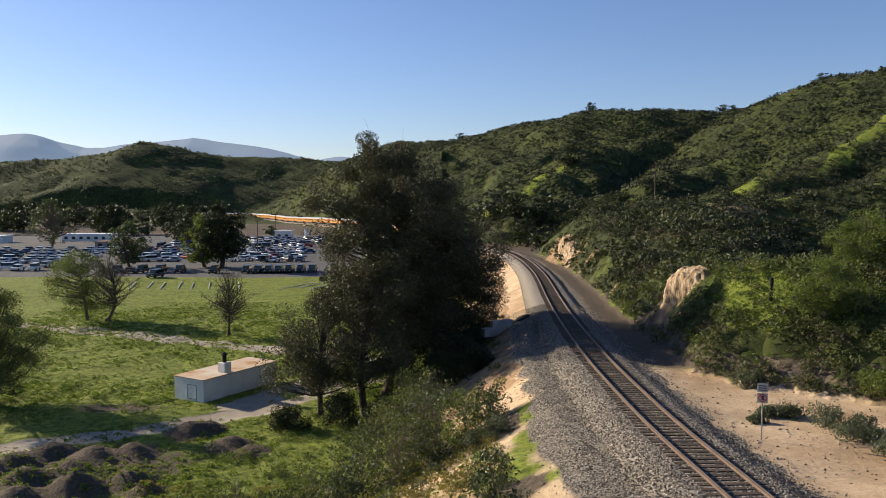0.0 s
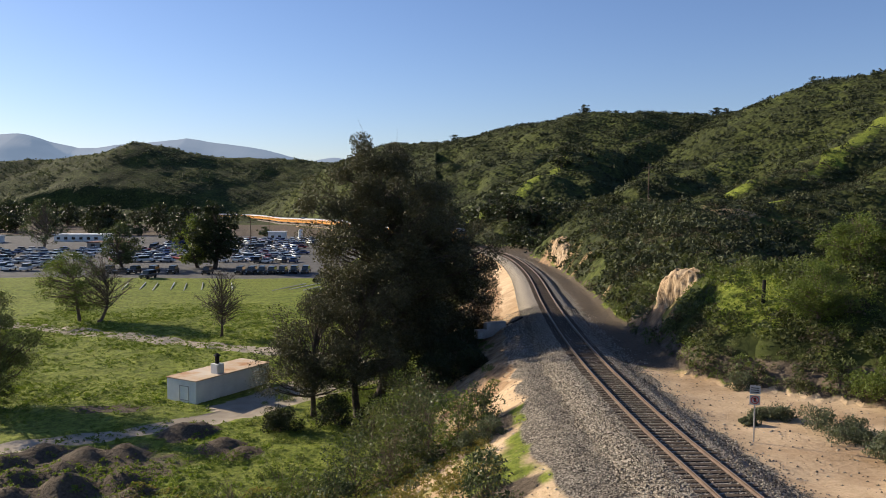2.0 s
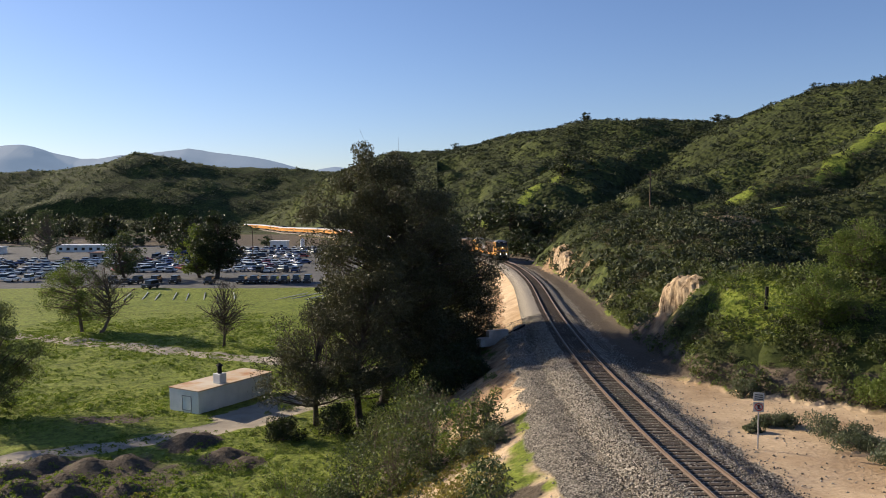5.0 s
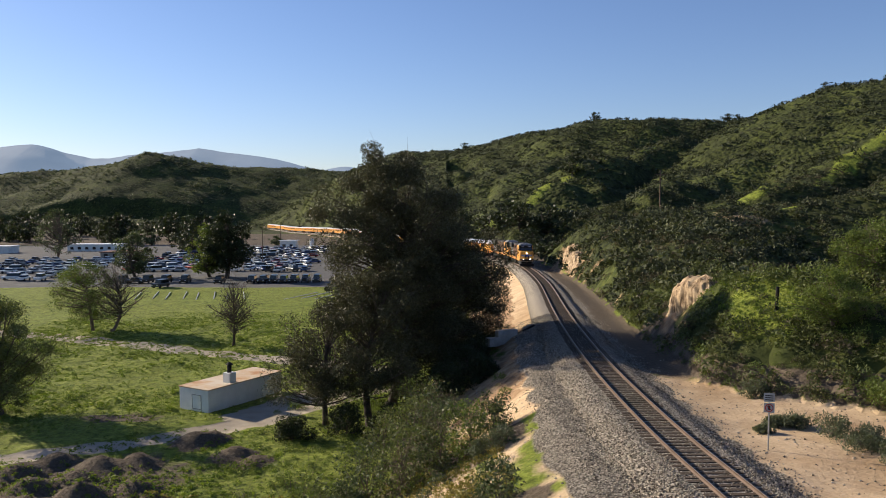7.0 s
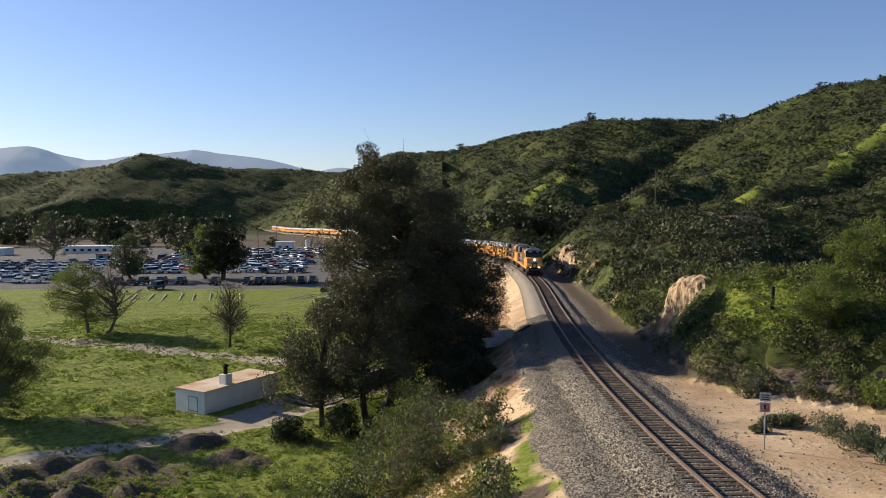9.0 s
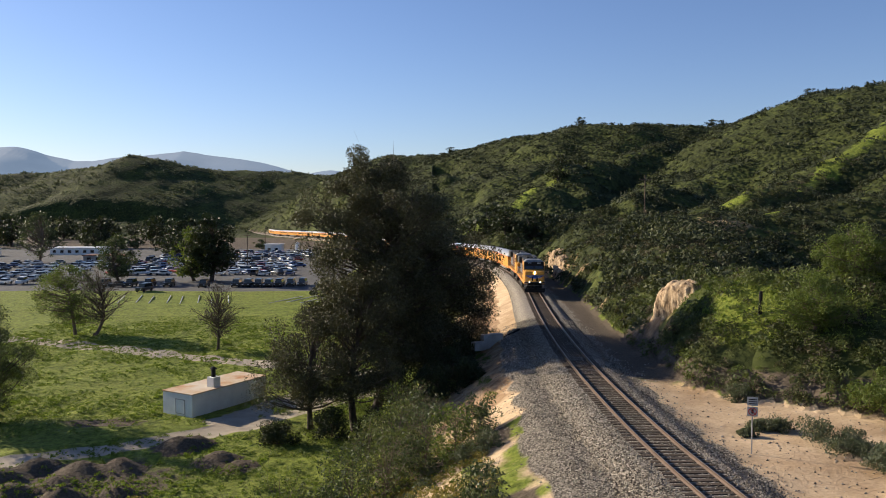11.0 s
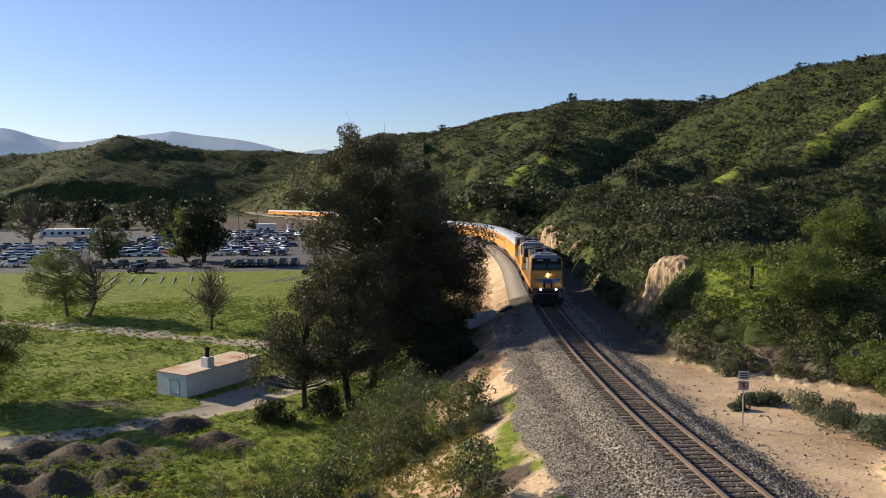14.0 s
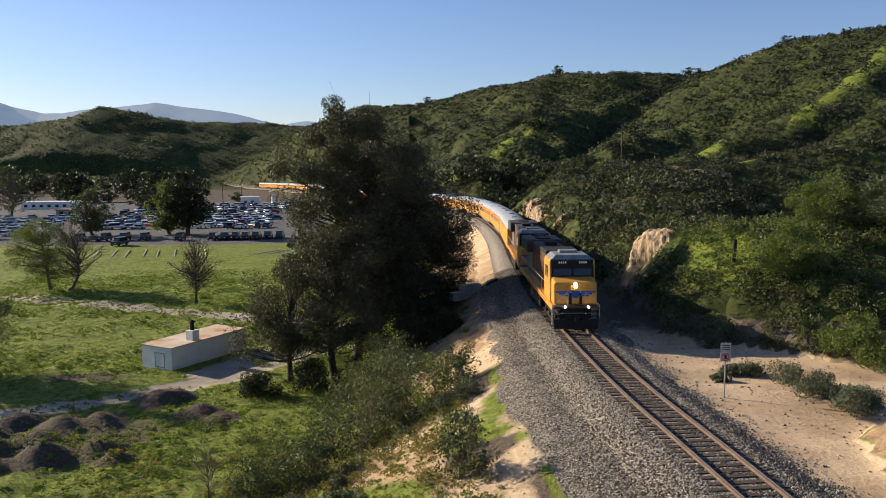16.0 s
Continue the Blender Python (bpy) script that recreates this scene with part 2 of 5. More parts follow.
# ---- surfaces ----
def ground_material():
    m, n, l, b = material("ground", 0.95, 0, 0.15)
    za, zb = n.new("ShaderNodeAttribute"), n.new("ShaderNodeAttribute")
    za.attribute_name, zb.attribute_name = "zone_a", "zone_b"
    sa, sb = n.new("ShaderNodeSeparateColor"), n.new("ShaderNodeSeparateColor")
    l.new(za.outputs["Color"], sa.inputs[0])
    l.new(zb.outputs["Color"], sb.inputs[0])
    big, mid, fine = nz(n, l, 0.05, 5), nz(n, l, 0.45, 6, 0.65), nz(n, l, 5.0, 4, 0.7)
    vor = nz(n, l, 13.0, kind="voronoi")
    grass = ramp(n, l, mid.outputs[0], [(0.25, (0.07, 0.11, 0.017)), (0.5, (0.19, 0.255, 0.035)), (0.75, (0.30, 0.335, 0.065))])
    grass = mix(n, l, big.outputs[0], grass, ramp(n, l, fine.outputs[0], [(0.3, (0.15, 0.19, 0.03)), (0.7, (0.29, 0.29, 0.07))]))
    brush = ramp(n, l, mid.outputs[0], [(0.3, (0.017, 0.023, 0.009)), (0.52, (0.042, 0.053, 0.016)), (0.72, (0.092, 0.108, 0.029))])
    brush = mix(n, l, 0.4, brush, ramp(n, l, big.outputs[0], [(0.45, (0.03, 0.035, 0.014)), (0.66, (0.11, 0.132, 0.034))]))
    sand = ramp(n, l, mid.outputs[0], [(0.3, (0.46, 0.32, 0.18)), (0.6, (0.62, 0.455, 0.275)), (0.8, (0.70, 0.54, 0.36))])
    sand = mix(n, l, 0.35, sand, ramp(n, l, fine.outputs[0], [(0.35, (0.30, 0.21, 0.135)), (0.6, (0.62, 0.48, 0.34))]))
    patch = nz(n, l, 0.16, 5, 0.6)
    sand = mix(n, l, 1.0, sand, ramp(n, l, patch.outputs[0], [(0.36, (0.74, 0.69, 0.64)), (0.52, (0.98, 0.97, 0.97)), (0.66, (1.1, 1.1, 1.1))]), "MULTIPLY")
    ribs_map = n.new("ShaderNodeMapping")
    ribs_map.inputs["Scale"].default_value = (1.3, 1.3, 0.28)
    ribs_tc = n.new("ShaderNodeTexCoord")
    l.new(ribs_tc.outputs["Object"], ribs_map.inputs[0])
    ribs = n.new("ShaderNodeTexNoise")
    ribs.inputs["Scale"].default_value, ribs.inputs["Detail"].default_value, ribs.inputs["Roughness"].default_value = 1.0, 6, 0.65
    l.new(ribs_map.outputs[0], ribs.inputs["Vector"])
    rock = ramp(n, l, ribs.outputs[0], [(0.3, (0.15, 0.09, 0.05)), (0.5, (0.32, 0.205, 0.115)), (0.7, (0.42, 0.30, 0.185))])
    stone = ramp(n, l, vor.outputs["Color"], [(0.1, (0.045, 0.038, 0.032)), (0.5, (0.165, 0.141, 0.112)), (0.95, (0.40, 0.353, 0.29))])
    asphalt = ramp(n, l, mid.outputs[0], [(0.3, (0.08, 0.078, 0.075)), (0.7, (0.145, 0.14, 0.135))])
    path = ramp(n, l, mid.outputs[0], [(0.3, (0.30, 0.25, 0.19)), (0.7, (0.42, 0.36, 0.28))])
    dirt = ramp(n, l, fine.outputs[0], [(0.3, (0.07, 0.054, 0.038)), (0.7, (0.165, 0.128, 0.092))])
    jit = n.new("ShaderNodeMath")
    jit.operation, jit.inputs[1].default_value = "SUBTRACT", 0.5
    l.new(mid.outputs[0], jit.inputs[0])

    def edge(sock):
        a = n.new("ShaderNodeMath")
        a.operation, a.inputs[1].default_value = "MULTIPLY_ADD", 1.1
        l.new(jit.outputs[0], a.inputs[0])
        l.new(sock, a.inputs[2])
        r = n.new("ShaderNodeMapRange")
        r.inputs[1].default_value, r.inputs[2].default_value = 0.38, 0.62
        l.new(a.outputs[0], r.inputs[0])
        return r.outputs[0]

    tufty = nz(n, l, 1.7, 6, 0.7)
    grass = mix(n, l, 1.0, grass, ramp(n, l, tufty.outputs[0], [(0.34, (0.42, 0.44, 0.38)), (0.6, (1.12, 1.1, 1.0))]), "MULTIPLY")
    cl = nz(n, l, 0.55, kind="voronoi")
    brush = mix(n, l, 1.0, brush, ramp(n, l, cl.outputs["Distance"], [(0.15, (0.55, 0.6, 0.5)), (0.75, (1.2, 1.15, 1.0))]), "MULTIPLY")
    c = mix(n, l, edge(sb.outputs[1]), grass, brush)
    c = mix(n, l, edge(sb.outputs[2]), c, dirt)
    c = mix(n, l, edge(sa.outputs[0]), c, sand)
    c = mix(n, l, edge(za.outputs["Alpha"]), c, rock)
    c = mix(n, l, edge(sa.outputs[2]), c, asphalt)
    c = mix(n, l, edge(sb.outputs[0]), c, path)
    c = mix(n, l, edge(sa.outputs[1]), c, stone)
    l.new(c, b.inputs["Base Color"])
    h = mix(n, l, edge(sa.outputs[1]), fine.outputs[0], vor.outputs["Distance"])
    h = mix(n, l, edge(za.outputs["Alpha"]), h, ribs.outputs[0])
    tuft = nz(n, l, 1.7, 6, 0.7)
    clump = nz(n, l, 0.55, kind="voronoi")
    soft = n.new("ShaderNodeMath")
    soft.operation, soft.inputs[1].default_value = "MULTIPLY", -1.6
    l.new(clump.outputs["Distance"], soft.inputs[0])
    relief = mix(n, l, edge(sb.outputs[1]), tuft.outputs[0], soft.outputs[0])
    for s in (sa.outputs[0], sa.outputs[1], sa.outputs[2], sb.outputs[0], za.outputs["Alpha"]):
        relief = mix(n, l, s, relief, (0.0, 0.0, 0.0))
    rough = n.new("ShaderNodeBump")
    rough.inputs["Strength"].default_value, rough.inputs["Distance"].default_value = 0.9, 0.45
    l.new(relief, rough.inputs["Height"])
    bump(n, l, b, h, 0.8, 0.09)
    last = [k for k in n if k.bl_idname == "ShaderNodeBump"][-1]
    l.new(rough.outputs[0], last.inputs["Normal"])
    return m


M_GROUND = ground_material()
M_GROUND_STONE, _n, _l, _b = material("ballast_bed", 0.95, 0, 0.15)
_v = nz(_n, _l, 13.0, kind="voronoi")
_l.new(ramp(_n, _l, _v.outputs["Color"], [(0.1, (0.075, 0.064, 0.052)), (0.5, (0.22, 0.19, 0.155)), (0.95, (0.44, 0.39, 0.33))]), _b.inputs["Base Color"])
bump(_n, _l, _b, _v.outputs["Distance"], 0.8, 0.06)
M_BALLAST, _n, _l, _b = material("ballast", 0.9, 0, 0.2)
_g = _n.new("ShaderNodeNewGeometry")
_l.new(ramp(_n, _l, _g.outputs["Random Per Island"], [(0.0, (0.055, 0.047, 0.038)), (0.5, (0.19, 0.161, 0.128)), (1.0, (0.46, 0.405, 0.325))]), _b.inputs["Base Color"])
M_RAIL = plain("rail_steel", (0.11, 0.072, 0.052), 0.65, 0.2, 0.3, 2.0)
M_RAILTOP = plain("rail_head", (0.19, 0.145, 0.115), 0.45, 0.5, 0.15, 1.0)
M_TIE, _n, _l, _b = material("tie_wood", 0.9, 0, 0.2)
_o = _n.new("ShaderNodeObjectInfo")
_w = nz(_n, _l, 9.0, 5)
_l.new(mix(_n, _l, _w.outputs[0], ramp(_n, _l, _o.outputs["Random"], [(0, (0.03, 0.021, 0.015)), (1, (0.07, 0.05, 0.036))]), (0.10, 0.076, 0.056)), _b.inputs["Base Color"])
M_BARK = plain("bark", (0.085, 0.065, 0.05), 0.95, 0, 0.4, 2.0, 0.6)
M_TWIG = plain("twig", (0.15, 0.115, 0.085), 0.95, 0, 0.3, 2.0)
M_OAK = leafy("oak_leaves", (0.042, 0.042, 0.022), (0.13, 0.124, 0.063), 0.17, 0.55, (0.23, 0.21, 0.13), 0.2)
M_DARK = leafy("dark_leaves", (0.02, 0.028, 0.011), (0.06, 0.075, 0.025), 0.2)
M_GREEN = leafy("fresh_leaves", (0.07, 0.10, 0.024), (0.23, 0.28, 0.07), 0.38)
M_WILLOW = leafy("willow_leaves", (0.035, 0.052, 0.02), (0.15, 0.18, 0.075), 0.25, 0.5, (0.28, 0.30, 0.17), 0.25)
M_CHAP = leafy("chaparral_leaves", (0.024, 0.03, 0.015), (0.085, 0.10, 0.045), 0.14, 0.75, (0.20, 0.21, 0.11))
M_MOUND = leafy("mound_leaves", (0.058, 0.074, 0.025), (0.19, 0.22, 0.075), 0.3, 0.6, (0.30, 0.31, 0.15))
M_OLIVE = leafy("olive_leaves", (0.045, 0.052, 0.02), (0.13, 0.145, 0.05), 0.2, 0.7, (0.24, 0.24, 0.11))
M_DRYBRUSH = leafy("dry_brush", (0.05, 0.042, 0.026), (0.15, 0.125, 0.075), 0.2, 0.7, (0.24, 0.20, 0.13))
# Paler copy of the chaparral leaves; the valley haze is painted into it
M_HAZEDBRUSH = leafy("hazed_brush", (0.06, 0.07, 0.042), (0.15, 0.165, 0.09), 0.25, 0.7, (0.23, 0.24, 0.15))
M_SAGE = leafy("sage_leaves", (0.07, 0.085, 0.05), (0.17, 0.19, 0.11), 0.25)
M_GRASS = leafy("grass_blades", (0.10, 0.15, 0.025), (0.26, 0.32, 0.06), 0.35, 0.7)
M_DRY = leafy("dry_grass", (0.16, 0.14, 0.045), (0.34, 0.29, 0.10), 0.35, 0.7)

# ---- the land: one sheet to the horizon ----
PATHS = [([(-67.4, 115.2), (-54.3, 109.8), (-43.5, 104.9), (-30.4, 98.3), (-20.6, 94.1), (-8.7, 89.1)], 1.9), ([(-43.5, 52.2), (-29.8, 58.7), (-23.9, 62.3), (-19.0, 65.5), (-12.4, 72.8), (-6.5, 80.4)], 1.5)]
PADS = [(-18.0, 67.2, 59.0, 13.0, 5.4)]
HEAPS += [(-19.8, 61.6, 1.7, 1.06), (-18.6, 62.6, 1.2, 0.77), (-15.9, 58.4, 1.5, 0.85), (-14.1, 57.0, 1.3, 0.68), (-27.4, 51.0, 1.6, 1.02), (-24.6, 55.6, 2.0, 1.1), (-22.4, 56.4, 1.7, 1.02), (-23.4, 49.7, 1.7, 1.06), (-20.6, 51.2, 1.4, 0.98), (-29.6, 53.6, 1.9, 1.06), (-26.4, 48.2, 1.5, 0.85), (-30.8, 49.4, 1.5, 0.85), (-28.2, 56.4, 1.5, 0.77), (-18.9, 49.4, 1.0, 0.59), (-25.2, 53.0, 1.3, 0.68)]


def grow(a, b, step, ratio, cap, far, far_ratio):
    v, out = b, []
    while v < far:
        if abs(v) < 950:
            step = min(step * ratio, cap)
        else:
            step *= far_ratio
        v += step
        out.append(v)
    return out


def crest_grass(x, y):
    """Share of open grass along the sunlit spur crests."""
    out = np.zeros(x.shape)
    for k, w in GRASSY:
        for (ax, ay, _), (bx, by, _) in zip(RIDGES[k][0][:-1], RIDGES[k][0][1:]):
            ux, uy = bx - ax, by - ay
            q = np.clip(((x - ax) * ux + (y - ay) * uy) / (ux * ux + uy * uy), 0, 1)
            out = np.maximum(out, np.clip((w + 6 * fbm(x, y, 14, 3, 71) - np.hypot(x - ax - q * ux, y - ay - q * uy)) / 3, 0, 1))
    return out


GRASSY = [(k, w) for k, w in ((5, 2.4), (7, 4.2), (8, 2.2), (1, 0.4), (11, 7.0), (12, 6.0), (13, 6.0))]


def terrain():
    xs = list(np.arange(-45, 45, 0.6))
    side = grow(0, 45, 0.6, 1.035, 6.5, 4600, 1.12)
    xs = np.array([-v for v in side[::-1]] + xs + side)
    ys = list(np.arange(22, 108, 0.6))
    back = grow(0, 0, 1.5, 1.2, 80, 4600, 1.2)
    ys = np.array([22 - v for v in back[::-1]] + ys + grow(0, 108, 0.6, 1.03, 6.0, 4600, 1.12))
    gx, gy = np.meshgrid(xs, ys)
    z, hill, d, floor, rz = land(gx, gy)
    nx, ny = len(xs), len(ys)
    idx = np.arange(nx * ny).reshape(ny, nx)
    faces = np.stack([idx[:-1, :-1], idx[:-1, 1:], idx[1:, 1:], idx[1:, :-1]], -1).reshape(-1, 4)
    me = bpy.data.meshes.new("ground")
    co = np.stack([gx, gy, z], -1).reshape(-1, 3)
    me.vertices.add(len(co))
    me.vertices.foreach_set("co", co.ravel())
    me.loops.add(faces.size)
    me.loops.foreach_set("vertex_index", faces.ravel())
    me.polygons.add(len(faces))
    me.polygons.foreach_set("loop_start", np.arange(0, faces.size, 4))
    me.update(calc_edges=True)
    me.validate()
    me.polygons.foreach_set("use_smooth", np.ones(len(faces), dtype=bool))
    # zones
    above = z - floor
    left = -d
    wob = fbm(gx, gy, 8, 3, 11)
    ballast = np.where(d < 0, np.clip((5.3 - 2.0 * np.clip((gy - 74) / 12, 0, 1) + 0.5 * np.clip((52 - gy) / 8, 0, 1) + (0.8 - 0.5 * np.clip((gy - 74) / 12, 0, 1)) * wob - left) / 0.8 + 0.5, 0, 1), np.clip((3.7 + 0.5 * wob - d) / 0.8 + 0.5, 0, 1))
    sand = np.where(d < 0, np.clip((above - 0.9 - 1.5 * wob) / 1.2 + 0.5, 0, 1) * (left < 30) * (gy < 600), (1 - hill) * (d < 16) * 1.0)
    sand = np.where((d < 0) & (gy < 47) & (left <= 9), sand * np.clip(0.40 + 0.9 * fbm(gx, gy, 3, 3, 17), 0, 1), sand)
    sand = np.where((d < 0) & (gy < 47) & (left > 9), sand * np.clip(0.14 + 1.0 * fbm(gx, gy, 5, 3, 12), 0, 1), sand)
    sand = np.where((d < 0) & (gy < 48) & (left > 9), np.maximum(sand, np.clip(0.15 + 1.3 * fbm(gx, gy, 7, 3, 27), 0, 0.65)), sand)
    sand = np.where((d >= 0) & (hill > 0.2), np.clip(0.9 * fbm(gx, gy, 14, 3, 14) - 0.15, 0, 0.6) * (d < 60) * (gy < 250), sand)
    low = np.where((d < 0) & (gy > 47) & (gy < 110), np.clip((11.5 + 1.5 * wob - left) / 2.5, 0, 1), 1.0)
    sand = sand * low
    # Shade under the oaks is put into the bank's colour, as dirt
    shaded_bank = (1 - low) * (above > 0.6)
    # Dark soil right of the track, with the shade there painted in
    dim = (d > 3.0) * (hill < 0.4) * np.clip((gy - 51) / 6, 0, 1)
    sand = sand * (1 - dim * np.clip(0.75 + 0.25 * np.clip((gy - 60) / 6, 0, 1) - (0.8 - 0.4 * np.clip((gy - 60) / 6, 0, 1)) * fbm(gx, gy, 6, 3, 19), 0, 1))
    # cut faces of bare sandstone
    cut = np.exp(-(((gx - 23.0) / 3.2) ** 2 + ((gy - 150) / 13) ** 2)) * np.clip(0.95 + 0.9 * fbm(gx, gy, 6, 3, 23), 0, 1)
    face = np.exp(-(((gx - 19.8) / 2.1) ** 2 + ((gy - 66.5) / 3.2) ** 2))
    rock = np.maximum(np.clip(cut * 1.6, 0, 1), np.clip(face * 2.0, 0, 1)) * np.clip(hill * 3, 0, 1) * np.clip(0.75 + 0.8 * fbm(gx, gy, 3, 3, 16), 0, 1)
    rock = np.maximum(rock, np.exp(-(((gx - 18.6) / 1.8) ** 2 + ((gy - 27) / 5) ** 2)) * 1.6 * (hill > 0.1))
    rock = np.maximum(np.clip(rock, 0, 1), ((d < 0) & (left > 5.3)) * np.clip((above - 2.6 - wob) / 1.2 + 0.5, 0, 1) * (left < 40) * (gy < 560) * np.clip((gy - 50) / 6, 0, 1) * np.clip(0.95 + 0.5 * wob, 0, 1))
    lot = ((gx > -210) & (gx < -24) & (gy > 180) & (gy < 400) & (left > 14) & (hill < 0.2)).astype(float)
    grassy = np.clip(0.75 + wob, 0, 1)
    path = np.zeros(gx.shape)
    for pts, w in PATHS:
        for (ax, ay), (bx, by) in zip(pts[:-1], pts[1:]):
            ux, uy = bx - ax, by - ay
            t = np.clip(((gx - ax) * ux + (gy - ay) * uy) / (ux * ux + uy * uy), 0, 1)
            path = np.maximum(path, np.clip((w - np.hypot(gx - ax - t * ux, gy - ay - t * uy)) / 0.8 + 0.5, 0, 1))
    for px, py, ang, ln, wd in PADS:
        ca, sa = math.cos(radians(ang)), math.sin(radians(ang))
        u, v = (gx - px) * ca + (gy - py) * sa, -(gx - px) * sa + (gy - py) * ca
        path = np.maximum(path, ((np.abs(u - ln / 2) < ln / 2) & (np.abs(v) < wd / 2)) * 1.0)
    path *= (above < 0.7) & (hill < 0.3)
    heap = np.zeros(gx.shape)
    for hx, hy, hr, hh in HEAPS:
        heap = np.maximum(heap, np.clip((hr * 1.2 - np.hypot(gx - hx, gy - hy)) / 0.6 + 0.5, 0, 1))
    bare = np.clip(0.2 - 1.5 * fbm(gx, gy, 11, 3, 15), 0, 1) * np.clip((58 - gy) / 6, 0, 1) * (above < 1.5) * (d < 0)
    bare = bare * np.clip((gy - 43) / 5, 0.2, 1)
    bare = np.maximum(bare, np.exp(-(((gx + 28.8) / 4.5) ** 2 + ((gy - 68.8) / 1.6) ** 2)) * (d < 0))
    bare = np.maximum(bare, (d < -6) * (gy < 52) * (above > 1.2) * np.clip(0.66 + 0.9 * fbm(gx, gy, 4, 3, 18), 0, 1))
    bare = np.maximum(bare, 0.95 * np.exp(-(((gx + 24) / 7.5) ** 2 + ((gy - 53) / 6.5) ** 2)) * (d < 0))
    heap = np.maximum(heap, np.maximum(np.maximum(bare, dim), 0.8 * shaded_bank))
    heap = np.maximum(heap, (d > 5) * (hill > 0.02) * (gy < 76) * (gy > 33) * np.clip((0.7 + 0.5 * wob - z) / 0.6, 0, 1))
    heap = np.maximum(heap, 0.85 * (gy > 398) * (gy < 590) * (d < -6) * (hill < 0.3))
    rock = np.maximum(rock, ((d > 5.5) & (d < 9.5) & (gy > 118) & (gy < 185)) * np.clip(0.3 + 0.9 * wob, 0, 1))
    rock = rock * np.where(d < 0, low, 1.0)
    hillz = np.maximum(hill * (1 - 0.74 * crest_grass(gx, gy)) * (1 - np.exp(-(((gx - 22.5) / 3.2) ** 2 + ((gy - 56.5) / 4.5) ** 2))), (np.hypot(gx, gy) > 380) * (gx < 0) * 1.0)
    one = np.ones(gx.shape)
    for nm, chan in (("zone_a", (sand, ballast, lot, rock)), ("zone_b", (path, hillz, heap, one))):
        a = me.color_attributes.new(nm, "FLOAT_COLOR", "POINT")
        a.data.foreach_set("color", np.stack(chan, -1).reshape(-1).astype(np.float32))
    me.materials.append(M_GROUND)
    return tagged(new("ground", me), "uneven valley floor, sandy banks and brushy green hills", "ground", kind="structure")


terrain()


# ---- leaves, bushes, trees ----
RNG = np.random.default_rng(7)


def leaf_blades(centres, size, rng, flat=0.0):
    """Verts and faces of a small pointed leaf at each centre, turned at random."""
    n = len(centres)
    a = rng.normal(size=(n, 3))
    a[:, 2] *= 1 - flat
    a /= np.linalg.norm(a, axis=1)[:, None]
    b = rng.normal(size=(n, 3))
    b -= a * (a * b).sum(1)[:, None]
    b /= np.linalg.norm(b, axis=1)[:, None]
    s = (np.broadcast_to(size, (n,)) * rng.uniform(0.6, 1.4, n))[:, None]
    v = np.stack([centres - a * s, centres + a * s * 0.3 + b * s * 0.85, centres + a * s], 1).reshape(-1, 3)
    return v, np.arange(3 * n).reshape(n, 3)


def puff(rng, n, r, squash=0.8):
    p = rng.normal(size=(n, 3))
    p /= np.linalg.norm(p, axis=1)[:, None]
    p *= (rng.uniform(0.15, 1, n) ** 0.45)[:, None] * r
    p[:, 2] *= squash
    return p


def fast_mesh(name, v, f, mats, smooth=False):
    me = bpy.data.meshes.new(name)
    v, f = np.asarray(v, dtype=np.float32), np.asarray(f, dtype=np.int32)
    me.vertices.add(len(v))
    me.vertices.foreach_set("co", v.ravel())
    me.loops.add(f.size)
    me.loops.foreach_set("vertex_index", f.ravel())
    me.polygons.add(len(f))
    me.polygons.foreach_set("loop_start", np.arange(0, f.size, f.shape[1], dtype=np.int32))
    me.update(calc_edges=True)
    me.materials.append(mats)
    if smooth:
        me.polygons.foreach_set("use_smooth", np.ones(len(f), dtype=bool))
    return me


def tube(path, radii, n=6):
    """Verts and quads of a tapered tube along a path."""
    v, f = [], []
    for i, (p, r) in enumerate(zip(path, radii)):
        d = (Vector(path[min(i + 1, len(path) - 1)]) - Vector(path[max(i - 1, 0)])).normalized()
        q = d.to_track_quat("Z", "Y")
        for k in range(n):
            a = 2 * math.pi * k / n
            v.append(tuple(Vector(p) + q @ Vector((math.cos(a) * r, math.sin(a) * r, 0))))
    for i in range(len(path) - 1):
        for k in range(n):
            f.append((i * n + k, i * n + (k + 1) % n, (i + 1) * n + (k + 1) % n, (i + 1) * n + k))
    return v, f


def join_tubes(tubes):
    v, f = [], []
    for tv, tf in tubes:
        o = len(v)
        v += tv
        f += [tuple(i + o for i in q) for q in tf]
    return v, f


def limb_path(a, b, rng, sag=0.15, n=5):
    a, b = np.array(a), np.array(b)
    ln = np.linalg.norm(b - a)
    ts = np.linspace(0, 1, n)
    off = rng.normal(size=3) * ln * 0.06
    return [tuple(a + (b - a) * t + off * math.sin(math.pi * t) + np.array([0, 0, -sag * ln * math.sin(math.pi * t) * (1 - t)])) for t in ts]


